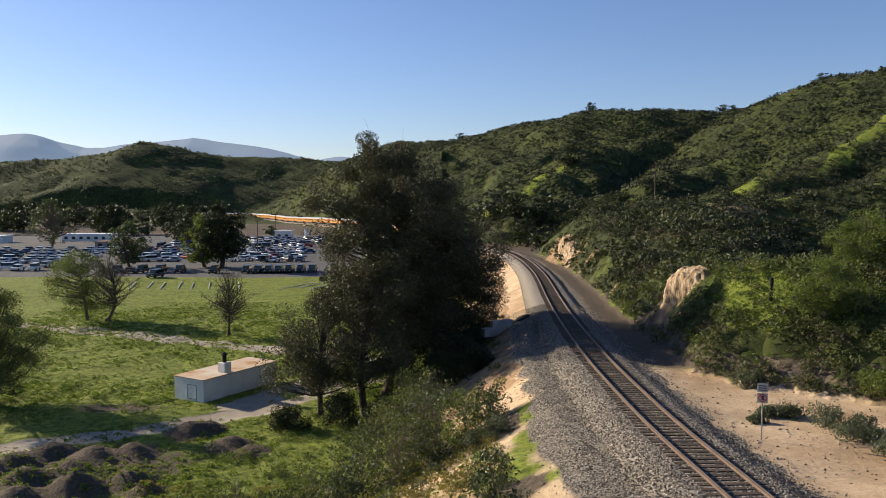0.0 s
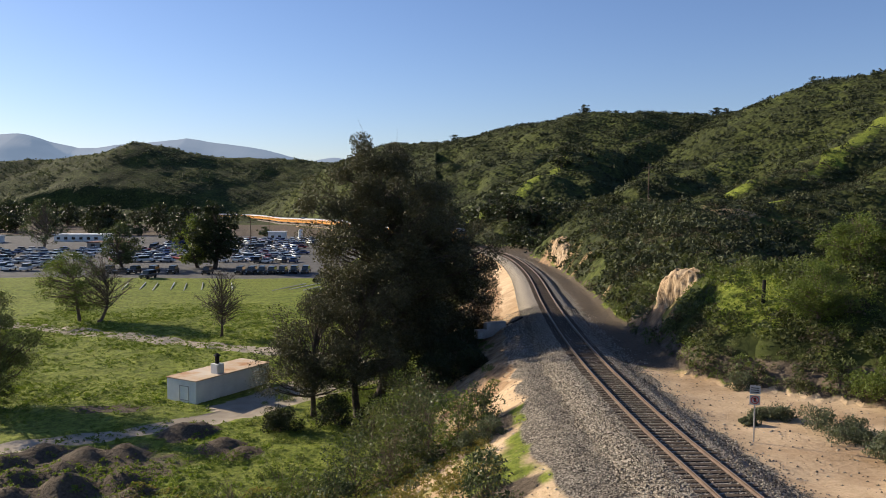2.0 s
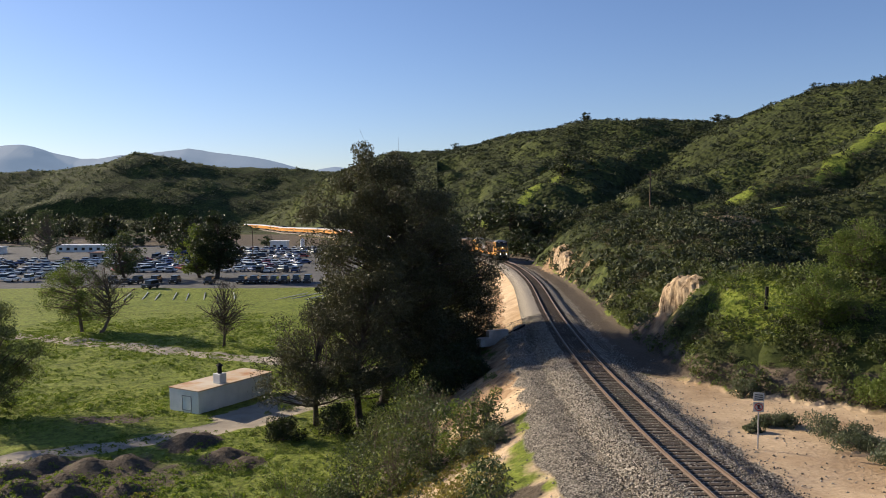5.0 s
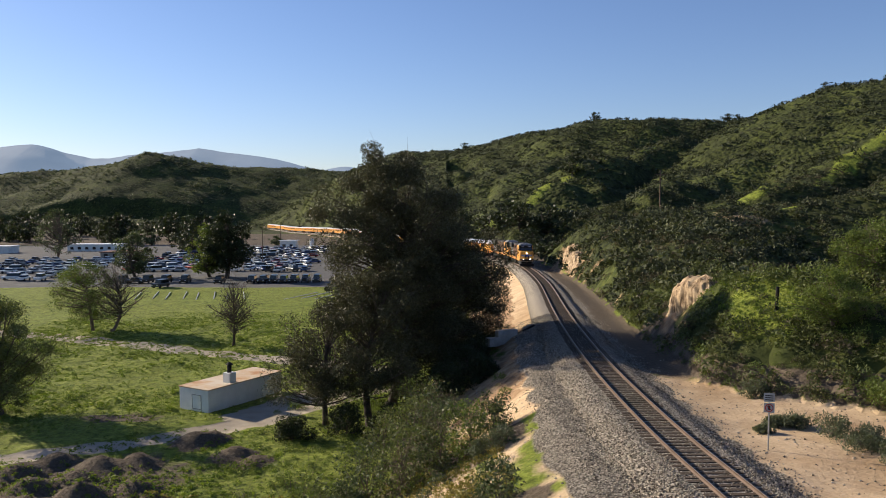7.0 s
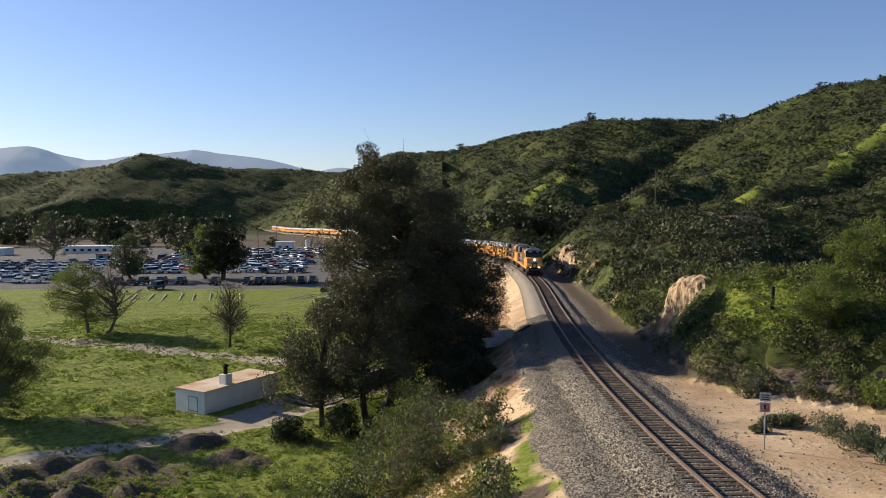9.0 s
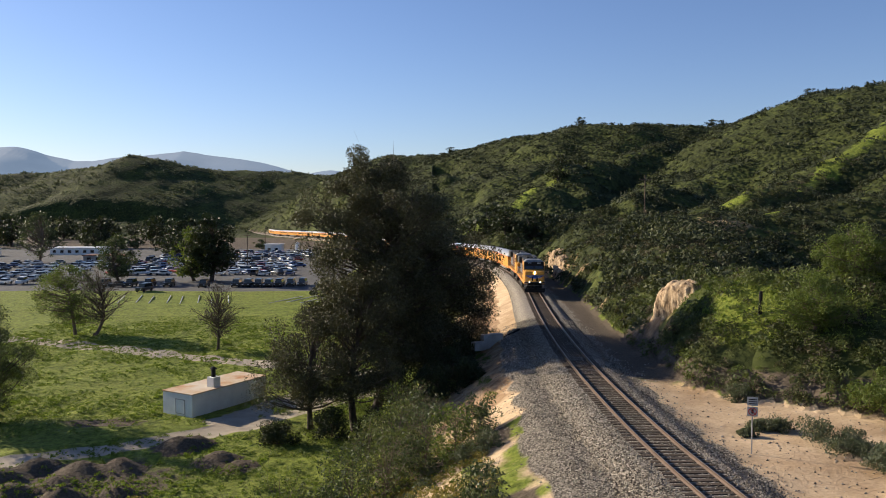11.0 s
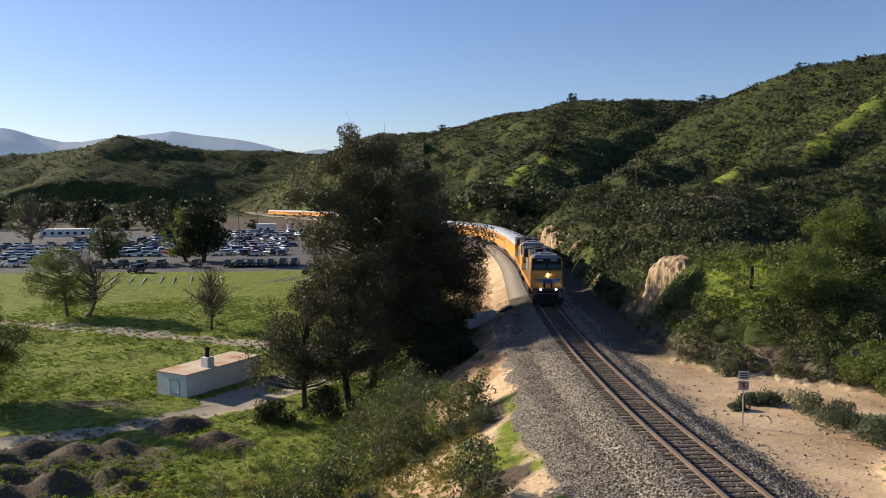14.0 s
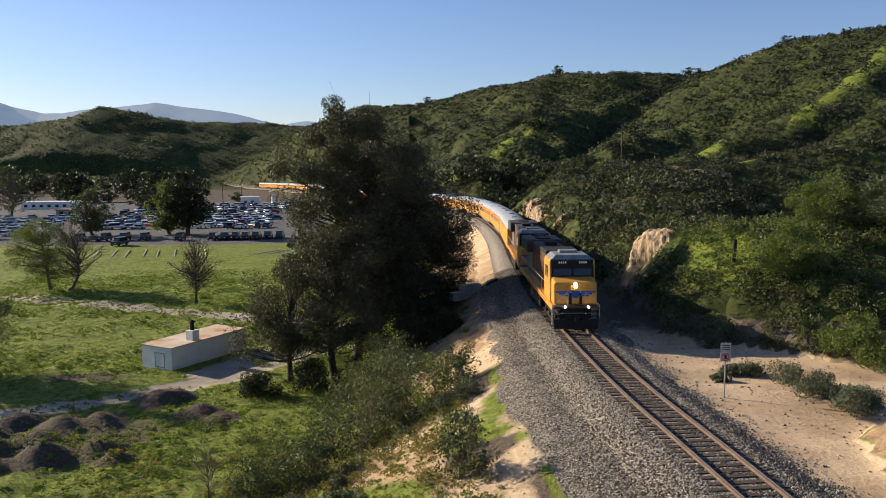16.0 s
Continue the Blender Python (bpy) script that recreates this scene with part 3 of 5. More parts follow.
def make_tree(name, x, y, height, profile, clumps, per, leaf, m_leaf, m_bark, seed, label, category="tree", lean=(0, 0), trunk_r=0.35, clump_r=1.2, twigs=0, sink=0.15, group="", parent_z=None, rise=0.62):
    """Trunk, limbs and a crown of many leaf clumps. profile: (height share, radius, x shift) rows of the crown's outline."""
    rng = np.random.default_rng(seed)
    z0 = ground_z(x, y) - sink if parent_z is None else parent_z
    hs, rs, sh = [np.array(c) for c in zip(*profile)]
    base = empty(name, Matrix.Translation((x, y, z0)))
    tagged(base, label, category, group)
    cs = []
    while len(cs) < clumps:
        h = rng.uniform(hs[0], hs[-1])
        r, s = np.interp(h, hs, rs), np.interp(h, hs, sh)
        if rng.uniform() * rs.max() ** 1.3 > r ** 1.3:
            continue
        a, q = rng.uniform(0, 2 * math.pi), rng.uniform(0.05, 1) ** 0.5
        r *= 1 + 0.3 * math.sin(3 * a + h * 9 + seed) + 0.16 * math.sin(7 * a - h * 15)
        cs.append((s + math.cos(a) * q * r, math.sin(a) * q * r, h * height))
    cs = np.array(cs)
    top = (float(np.interp(0.8, hs, sh)) + lean[0], lean[1], height * 0.85)
    trunk = limb_path((0, 0, 0), top, rng, 0.0, 8)
    tubes = [tube(trunk, np.linspace(trunk_r, trunk_r * 0.18, 8), 8)]
    flare = [tuple(np.array(trunk[0]) + (0, 0, k)) for k in (-0.3, 0.0, 0.5)]
    tubes.append(tube(flare, [trunk_r * 1.7, trunk_r * 1.35, trunk_r * 0.95], 8))
    tr = np.array(trunk)
    for c in cs:
        k = np.clip(c[2] / height * rise, 0.1, 0.88) * 7
        a = tr[int(k)] + (tr[min(int(k) + 1, 7)] - tr[int(k)]) * (k - int(k))
        ln = np.linalg.norm(c - a)
        r = min(trunk_r * 0.42, (0.016 if per >= 100 else 0.024) * ln + 0.01)
        p = limb_path(a, c, rng, 0.12, 5)
        tubes.append(tube(p, np.linspace(r, r * 0.25, 5), 5))
        for _ in range(twigs):
            e = c + rng.normal(size=3) * clump_r * 0.8
            s = np.array(p[rng.integers(2, 5)])
            tubes.append(tube(limb_path(s, e, rng, 0.0, 3), [r * 0.35, r * 0.22, 0.006], 3))
    v, f = join_tubes(tubes)
    t = new("trunk", fast_mesh("trunk", v, f, m_bark, True))
    t.parent = base
    if per:
        if 0.1 <= leaf < 0.2:
            per, leaf = per * 2, leaf * 0.72
        pts = np.concatenate([c + puff(rng, int(per * rng.uniform(0.6, 1.4)), clump_r * rng.uniform(0.6, 1.3)) for c in cs])
        v, f = leaf_blades(pts, leaf, rng)
        c = new("crown", fast_mesh("crown", v, f, m_leaf))
        c.parent = base
    return base


make_tree("oak_tree", -5.3, 74, 24.4, [(0.2, 5.5, 1.0), (0.36, 7.4, 1.8), (0.5, 7.7, 1.8), (0.65, 7.4, 1.4), (0.75, 6.7, 0.6), (0.84, 5.4, 0.2), (0.89, 3.3, 0.2), (0.96, 3.0, 0.0), (1.0, 1.6, 0.3)], 250, 330, 0.14, M_OAK, M_BARK, 3, "tall dark evergreen oak with dense crown behind a smaller one", lean=(0.8, 0.5), trunk_r=0.45, clump_r=1.45, twigs=1, rise=0.9)
make_tree("oak_tree", -6.6, 66.4, 13.4, [(0.27, 3.6, -0.4), (0.45, 4.8, -0.2), (0.75, 4.2, 0.5), (1.0, 1.8, 0.8)], 84, 230, 0.12, M_OAK, M_BARK, 7, "crooked brown-green oak with forked trunk on the bank", lean=(0.9, 0.3), trunk_r=0.36, clump_r=1.25, twigs=2, rise=0.85)
make_tree("oak_tree", -0.6, 80, 17, [(0.16, 4.6, 0.6), (0.35, 6.4, 0.8), (0.62, 6.0, 0.8), (0.82, 4.2, 0.6), (1.0, 1.2, 0.0)], 165, 300, 0.14, M_OAK, M_BARK, 5, "dark evergreen oak below the railway embankment", trunk_r=0.36, clump_r=1.45, twigs=1, rise=0.88)
make_tree("oak_tree", -40.0, 70.0, 11.0, [(0.12, 3.4, -0.5), (0.4, 5.2, -0.5), (0.7, 4.6, -0.8), (1.0, 1.2, -1.0)], 110, 200, 0.125, M_MOUND, M_BARK, 8, "yellow-green oak at the edge of the green field", trunk_r=0.36, clump_r=1.2, twigs=1)
make_tree("bare_tree", -27.8, 102.7, 8.4, [(0.25, 1.4, 0), (0.5, 2.9, 0), (0.8, 2.4, 0), (1.0, 0.9, 0)], 85, 10, 0.10, M_DARK, M_BARK, 11, "small leafless tree in the green field", rise=0.92, trunk_r=0.2, clump_r=0.9, twigs=8)
make_tree("budding_tree", -51.6, 115, 10.2, [(0.2, 2.8, -1), (0.5, 4.2, -1.5), (0.8, 3.4, -1.2), (1.0, 1.0, -1)], 90, 80, 0.15, M_GREEN, M_TWIG, 12, "tree with fresh green leaves beside the dirt road", rise=0.92, trunk_r=0.26, clump_r=1.1, twigs=4)
make_tree("bare_tree", -48.8, 115, 10, [(0.2, 1.6, 0.3), (0.5, 3.6, 0.8), (0.8, 2.6, 0.4), (1.0, 0.8, 0)], 80, 12, 0.12, M_DARK, M_TWIG, 13, "nearly leafless dark tree beside the dirt road", rise=0.92, trunk_r=0.26, clump_r=1.1, twigs=6)
make_tree("oak_tree", -10.4, 66.8, 11.0, [(0.28, 4.0, -1.0), (0.5, 4.1, -0.4), (0.8, 3.0, 0.3), (1.0, 1.2, 0.7)], 70, 170, 0.12, M_OAK, M_BARK, 6, "small dark oak leaning beside the tall one", trunk_r=0.26, clump_r=1.25, twigs=2, rise=0.85)

# ---- railway ----
def sweep(name, s0, s1, step, section, mat, parent, caps=True):
    """A section, a closed ring of (across, up), drawn along the line."""
    v, f = [], []
    ss = np.arange(s0, s1, step)
    n = len(section)
    for s in ss:
        p, d = rail_at(s)
        r = Vector((d.y, -d.x, 0)).normalized()
        for a, u in section:
            v.append(tuple(p + r * a + Vector((0, 0, u))))
    for i in range(len(ss) - 1):
        for k in range(n):
            f.append((i * n + k, i * n + (k + 1) % n, (i + 1) * n + (k + 1) % n, (i + 1) * n + k))
    ob = new(name, fast_mesh(name, v, f, mat))
    ob.parent = parent
    return ob


track = tagged(empty("railway_track"), "single rusty railway track on grey ballast, curving away", "railway track", kind="structure")
S_END = float(RAIL_S[-1]) - 40
sweep("ballast_bed", 20, S_END, 3.0, [(-3.4, -0.8), (-1.75, -0.215), (1.75, -0.215), (3.2, -0.8)], M_GROUND_STONE, track)
for side in (-0.76, 0.76):
    sweep("rail", 20, S_END, 1.5, [(side - 0.07, -0.17), (side - 0.07, -0.155), (side - 0.012, -0.13), (side - 0.012, -0.04), (side - 0.036, -0.03), (side - 0.036, -0.004), (side + 0.036, -0.004), (side + 0.036, -0.03), (side + 0.012, -0.04), (side + 0.012, -0.13), (side + 0.07, -0.155), (side + 0.07, -0.17)], M_RAIL, track)
    sweep("rail_head", 20, S_END, 1.5, [(side - 0.034, -0.006), (side - 0.034, 0.0), (side + 0.034, 0.0), (side + 0.034, -0.006)], M_RAILTOP, track)

# Ties: those by the bend in front are single timbers, the rest one mesh
tie_bm = bmesh.new()
box(tie_bm, -1.3, -0.115, -0.36, 1.3, 0.115, -0.175)
tie_me = bpy.data.meshes.new("tie")
tie_bm.to_mesh(tie_me)
tie_bm.free()
tie_me.materials.append(M_TIE)
tie_rng = random.Random(4)
S_NEAR = float(np.interp(20, RAIL2D[:, 1], RAIL_S))
tv, tf = [], []
for i in range(1500):
    s = S_NEAR + 0.5 * i
    if s > S_END:
        break
    p, d = rail_at(s)
    a = math.atan2(d.y, d.x) - math.pi / 2 + tie_rng.uniform(-0.02, 0.02)
    m = Matrix.Translation(p) @ Matrix.Rotation(a, 4, "Z") @ Matrix.Translation((tie_rng.uniform(-0.06, 0.06), 0, tie_rng.uniform(-0.012, 0.004)))
    if i < 280:
        t = new("tie", tie_me)
        t.matrix_world = m
        t.parent = track
    else:
        o = len(tv)
        tv += [tuple(m @ v.co) for v in tie_me.vertices]
        tf += [tuple(o + k for k in q.vertices) for q in tie_me.polygons]
far_ties = new("far_ties", fast_mesh("far_ties", tv, tf, M_TIE))
far_ties.parent = track
tagged(far_ties, kind="stuff")


def stones():
    """Loose ballast stones lying on the bed and its shoulders."""
    rng = np.random.default_rng(21)
    n = 44000
    s = S_NEAR + 4 + rng.uniform(0, 1, n) ** 1.6 * 62
    a = rng.normal(-0.6, 2.6, n)
    inside = (a > -6.2 + rng.uniform(0, 1.6, n)) & (a < 4.6 - rng.uniform(0, 1.2, n))
    s, a = s[inside], a[inside]
    n = len(s)
    on_tie = (np.abs(a) < 1.35) & (rng.uniform(size=n) < 0.75)
    s, a = s[~on_tie], a[~on_tie]
    px, py = np.interp(s, RAIL_S, RAIL2D[:, 0]), np.interp(s, RAIL_S, RAIL2D[:, 1])
    qx, qy = np.interp(s + 1, RAIL_S, RAIL2D[:, 0]), np.interp(s + 1, RAIL_S, RAIL2D[:, 1])
    dx, dy = qx - px, qy - py
    ln = np.hypot(dx, dy)
    x, y = px + dy / ln * a, py - dx / ln * a
    z = land(x, y)[0]
    rz = np.interp(s, RAIL_S, RAIL_Z)
    bed = rz - 0.215 - np.clip(np.abs(a) - 1.75, 0, 9) * np.where(a < 0, 0.339, 0.386)
    z = np.maximum(z, bed)
    r = rng.uniform(0.026, 0.062, len(x))
    base = np.array([[1, 0, 0], [-1, 0, 0], [0, 1, 0], [0, -1, 0], [0, 0, 0.9], [0, 0, -0.6]])
    v = base[None] * r[:, None, None] * rng.uniform(0.6, 1.3, (len(x), 6, 3)) + np.stack([x, y, z + r * 0.25], -1)[:, None]
    tri = np.array([[0, 2, 4], [2, 1, 4], [1, 3, 4], [3, 0, 4], [2, 0, 5], [1, 2, 5], [3, 1, 5], [0, 3, 5]])
    f = (np.arange(len(x))[:, None, None] * 6 + tri[None]).reshape(-1, 3)
    ob = new("ballast_stones", fast_mesh("ballast_stones", v.reshape(-1, 3), f, M_BALLAST))
    tagged(ob, "loose grey crushed ballast stones along the track", "ballast", kind="stuff")


stones()


def pebbles():
    """Scattered stones and clods on the sand beside the track."""
    rng = np.random.default_rng(22)
    n = 9000
    x, y = rng.uniform(-8, 24, n), rng.uniform(25, 62, n)
    z, hill, d, floor, rz = land(x, y)
    ok = (((d > 3.6) & (hill < 0.3)) | ((d < -4.8) & (z - floor > 1.5))) & (rng.uniform(size=n) < np.clip(0.4 + fbm(x, y, 3, 3, 61), 0, 1))
    x, y, z = x[ok], y[ok], z[ok]
    r = 0.02 + 0.07 * rng.uniform(0, 1, len(x)) ** 3
    base = np.array([[1, 0, 0], [-1, 0, 0], [0, 1, 0], [0, -1, 0], [0, 0, 0.8], [0, 0, -0.6]])
    v = base[None] * r[:, None, None] * rng.uniform(0.6, 1.3, (len(x), 6, 3)) + np.stack([x, y, z + r * 0.2], -1)[:, None]
    tri = np.array([[0, 2, 4], [2, 1, 4], [1, 3, 4], [3, 0, 4], [2, 0, 5], [1, 2, 5], [3, 1, 5], [0, 3, 5]])
    f = (np.arange(len(x))[:, None, None] * 6 + tri[None]).reshape(-1, 3)
    tagged(new("pebbles", fast_mesh("pebbles", v.reshape(-1, 3), f, M_BALLAST)), "scattered small stones and clods on the sand", "stones", kind="stuff")


pebbles()

# ---- train ----
M_YELLOW = plain("armour_yellow", (0.64, 0.28, 0.03), 0.38, 0, 0.10, 0.8, 0, "Object", 0.5)
M_LOCOYEL = plain("worn_loco_yellow", (0.62, 0.29, 0.04), 0.5, 0, 0.2, 1.2, 0, "Object", 0.4)
# Dirt and the oaks' shade are both put into this hood colour
M_HOOD = plain("dirty_shaded_hood", (0.11, 0.045, 0.02), 0.65, 0, 0.35, 1.0)
M_LOCOGREY = plain("loco_grey", (0.22, 0.225, 0.23), 0.5, 0, 0.25, 1.5)
M_SOOT = plain("sooty_grey", (0.055, 0.053, 0.05), 0.7, 0, 0.35, 1.5)
M_SILVER = plain("car_roof_grey", (0.42, 0.43, 0.44), 0.42, 0.2, 0.15, 0.8)
M_BLACK = plain("underframe_black", (0.016, 0.015, 0.014), 0.8, 0, 0.4, 3.0)
M_RED = plain("stripe_red", (0.45, 0.03, 0.02), 0.45, 0, 0.1, 2.0)
M_BLUE = plain("emblem_blue", (0.03, 0.07, 0.28), 0.45, 0, 0.1, 2.0)
M_WHITE = plain("white_paint", (0.75, 0.75, 0.73), 0.55, 0, 0.08, 2.0)
M_TYRE0 = plain("hose_rubber", (0.03, 0.03, 0.03), 0.8, 0, 0.2, 5.0)
M_PALE = plain("pale_rail", (0.38, 0.36, 0.31), 0.6, 0, 0.2, 2.0)
M_GLASS, _n, _l, _b = material("dark_glass", 0.06, 0, 0.6)
_b.inputs["Base Color"].default_value = (0.012, 0.015, 0.018, 1)
M_LAMP, _n, _l, _b = material("headlight", 0.3, 0)
_b.inputs["Emission Color"].default_value = (1.0, 0.86, 0.62, 1)
_b.inputs["Emission Strength"].default_value = 14.0


def bogie(root, y, axles, spacing, r, half=1.02):
    bm = bmesh.new()
    for sx in (-half - 0.12, half - 0.02):
        box(bm, sx, y - spacing * (axles - 1) / 2 - 0.7, 0.55, sx + 0.14, y + spacing * (axles - 1) / 2 + 0.7, 0.85, 0.03)
        for k in range(axles):
            yk = y + (k - (axles - 1) / 2) * spacing
            box(bm, sx - 0.04, yk - 0.2, 0.3, sx + 0.18, yk + 0.2, 0.66, 0.03)
    box(bm, -half, y - 0.3, 0.5, half, y + 0.3, 0.9)
    b = part("bogie", bm, M_BLACK, root, "black truck frame")
    for k in range(axles):
        yk = y + (k - (axles - 1) / 2) * spacing
        bm = bmesh.new()
        cyl(bm, (-0.82, 0, 0), (0.82, 0, 0), 0.09, n=8)
        for sx in (-0.82, 0.69):
            cyl(bm, (sx, 0, 0), (sx + 0.13, 0, 0), r, n=20)
        for k2 in range(4):
            a = k2 * math.pi / 2 + 0.4
            cyl(bm, (-0.84, math.cos(a) * r * 0.55, math.sin(a) * r * 0.55), (0.84, math.cos(a) * r * 0.55, math.sin(a) * r * 0.55), 0.05, n=6)
        part("wheelset", bm, M_BLACK, b).location = (0, yk, r)


def locomotive(label):
    """Six-axle road diesel; +y is its front, z = 0 the top of the rails."""
    root = tagged(empty("locomotive"), label, "locomotive", "locomotives of the train")
    bm = bmesh.new()
    box(bm, -1.52, -10.6, 1.28, 1.52, 10.35, 1.62, 0.03)
    part("frame_sill", bm, M_LOCOYEL, root, "yellow side sill")
    bm = bmesh.new()
    box(bm, -1.05, -10.4, 0.9, 1.05, 10.2, 1.28)
    part("underframe", bm, M_BLACK, root)
    for z in (1.40,):
        for sx in (-1.527, 1.522):
            bm = bmesh.new()
            box(bm, sx, -10.4, z, sx + 0.006, 7.2, z + 0.09)
            part("stripe", bm, M_RED, root, "thin red stripe")
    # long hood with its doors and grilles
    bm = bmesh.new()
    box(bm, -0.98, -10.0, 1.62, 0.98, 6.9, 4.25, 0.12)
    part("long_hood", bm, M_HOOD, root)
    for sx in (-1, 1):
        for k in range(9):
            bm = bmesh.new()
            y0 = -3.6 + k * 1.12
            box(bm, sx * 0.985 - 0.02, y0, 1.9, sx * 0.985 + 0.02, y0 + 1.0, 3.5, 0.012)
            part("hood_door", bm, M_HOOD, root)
        bm = bmesh.new()
        for k in range(14):
            box(bm, sx * 1.0 - 0.03, -9.4, 2.0 + k * 0.12, sx * 1.0 + 0.03, -5.2, 2.06 + k * 0.12)
        part("grille", bm, M_LOCOGREY, root, "grey louvred side grille")
    bm = bmesh.new()
    box(bm, -1.0, -10.05, 4.2, 1.0, 6.9, 4.45, 0.1)
    part("hood_roof", bm, M_SOOT, root, "sooty dark hood roof")
    bm = bmesh.new()
    box(bm, -1.48, -9.9, 3.55, 1.48, -5.0, 4.58, 0.10)
    part("radiator", bm, M_SOOT, root, "flared dark radiator housing")
    for k in range(3):
        bm = bmesh.new()
        cyl(bm, (0, -6.0 - k * 1.5, 4.56), (0, -6.0 - k * 1.5, 4.66), 0.62, 0.6, 20)
        part("cooling_fan", bm, M_BLACK, root)
    bm = bmesh.new()
    box(bm, -1.2, 1.6, 4.3, 1.2, 4.8, 4.62, 0.08)
    part("dynamic_brake_hatch", bm, M_BLACK, root)
    bm = bmesh.new()
    box(bm, -0.45, -2.6, 4.4, 0.45, -1.0, 4.72, 0.05)
    part("exhaust_stack", bm, M_BLACK, root)
    # cab and nose
    bm = bmesh.new()
    box(bm, -1.5, 6.2, 1.62, 1.5, 9.1, 4.44, 0.10)
    for v in bm.verts:
        if v.co.z > 3.3 and v.co.y > 8.6:
            v.co.y -= 0.20 * (v.co.z - 3.3)
    part("cab", bm, M_LOCOYEL, root)
    bm = bmesh.new()
    box(bm, -1.44, 6.1, 4.38, 1.44, 8.95, 4.72, 0.0)
    for v in bm.verts:
        if v.co.z > 4.55:
            v.co.x *= 0.74
            v.co.y -= 0.32 if v.co.y > 8 else 0.0
    bmesh.ops.bevel(bm, geom=list(bm.edges), offset=0.05, segments=2, affect="EDGES", profile=0.5)
    part("cab_roof", bm, M_LOCOGREY, root, "grey cab roof")
    bm = bmesh.new()
    box(bm, -1.40, 9.0, 1.62, 1.40, 10.35, 3.32, 0.16)
    for v in bm.verts:
        if v.co.z > 2.6 and v.co.y > 9.6:
            v.co.z -= 0.20
            v.co.y -= 0.10
    part("nose", bm, M_LOCOYEL, root, "blunt yellow nose")
    bm = bmesh.new()
    box(bm, -1.40, 9.02, 3.26, 1.40, 9.14, 4.44, 0.02)
    for v in bm.verts:
        v.co.y -= 0.20 * (v.co.z - 3.3)
    part("windscreen_surround", bm, M_BLACK, root, "black panel round the windscreen")
    for sx in (-1, 1):
        bm = bmesh.new()
        box(bm, min(sx * 0.08, sx * 1.24), 9.12, 3.38, max(sx * 0.08, sx * 1.26), 9.17, 3.86, 0.02)
        for v in bm.verts:
            v.co.y -= 0.20 * (v.co.z - 3.3)
        part("windscreen", bm, M_GLASS, root, "dark windscreen pane")
        board = bmesh.new()
        box(board, min(sx * 0.25, sx * 1.1), 9.12, 4.12, max(sx * 0.25, sx * 1.1), 9.18, 4.36, 0.01)
        for v in board.verts:
            v.co.y -= 0.20 * (v.co.z - 3.3)
        nb = part("number_board", board, M_BLACK, root, "black number board with pale bars")
        for k in range(4):
            bm = bmesh.new()
            x0 = sx * 0.675 - 0.27 + k * 0.14
            box(bm, x0, 8.99, 4.18, x0 + 0.09, 9.02, 4.31)
            part("figure_bar", bm, M_WHITE, nb)
        bm = bmesh.new()
        box(bm, sx * 1.505 - 0.02, 6.9, 3.15, sx * 1.505 + 0.02, 8.2, 3.95, 0.01)
        part("side_window", bm, M_GLASS, root)
        bm = bmesh.new()
        cyl(bm, (sx * 0.74, 10.80, 1.60), (sx * 0.74, 10.98, 1.60), 0.075, n=16)
        part("ditch_light", bm, M_LAMP, root, "lit round ditch light")
        for k in range(4):
            bm = bmesh.new()
            zz = 0.35 + k * 0.33
            box(bm, min(sx * 1.0, sx * 1.5), 10.0 - 0.0, zz, max(sx * 1.0, sx * 1.5), 10.4, zz + 0.04)
            part("step", bm, M_LOCOGREY, root)
    bm = bmesh.new()
    for zz in (2.82, 3.0):
        cyl(bm, (0, 10.1, zz), (0, 10.38 - 0.12 * (zz - 2.6), zz), 0.085, n=16)
    part("headlight", bm, M_LAMP, root, "lit twin headlight")
    # painted wings and shield on the nose, plain shapes
    bm = bmesh.new()
    box(bm, -0.36, 10.347, 2.06, 0.36, 10.354, 2.60)
    for v in bm.verts:
        if v.co.z < 2.3:
            v.co.x *= 0.6
    part("shield_border", bm, M_PALE, root, "pale border of the shield")
    for sx in (-1, 1):
        for k in range(3):
            bm = bmesh.new()
            box(bm, min(sx * 0.34, sx * (1.31 - 0.22 * k)), 10.347, 2.42 - 0.12 * k, max(sx * 0.34, sx * (1.31 - 0.22 * k)), 10.354, 2.55 - 0.12 * k)
            part("wing_border", bm, M_PALE, root)
    bm = bmesh.new()
    box(bm, -0.3, 10.352, 2.1, 0.3, 10.362, 2.55)
    for v in bm.verts:
        if v.co.z < 2.3:
            v.co.x *= 0.6
    part("shield_panel", bm, M_BLUE, root, "blue shield-shaped panel")
    for sx in (-1, 1):
        for k in range(3):
            bm = bmesh.new()
            box(bm, min(sx * 0.34, sx * (1.28 - 0.22 * k)), 10.352, 2.44 - 0.12 * k, max(sx * 0.34, sx * (1.28 - 0.22 * k)), 10.36, 2.53 - 0.12 * k)
            part("wing_bar", bm, M_BLUE, root)
    for x0 in (-0.44, 0.24):
        part("door_recess", box(bmesh.new(), x0, 10.345, 1.68, x0 + 0.2, 10.357, 2.42), M_BLACK, root, "dark recess beside the nose door")
    for sx in (-1, 1):
        bm = bmesh.new()
        for a, q in (((1.45, 10.9, 0.9), (1.45, 10.9, 1.75)), ((1.45, 10.9, 1.7), (0.55, 10.75, 2.55)), ((0.55, 10.75, 2.55), (0.55, 10.75, 1.6)), ((0.55, 10.75, 1.62), (1.45, 10.9, 1.62))):
            cyl(bm, (sx * a[0], a[1], a[2]), (sx * q[0], q[1], q[2]), 0.022, n=6)
        part("front_handrail", bm, M_PALE, root, "pale front handrail")
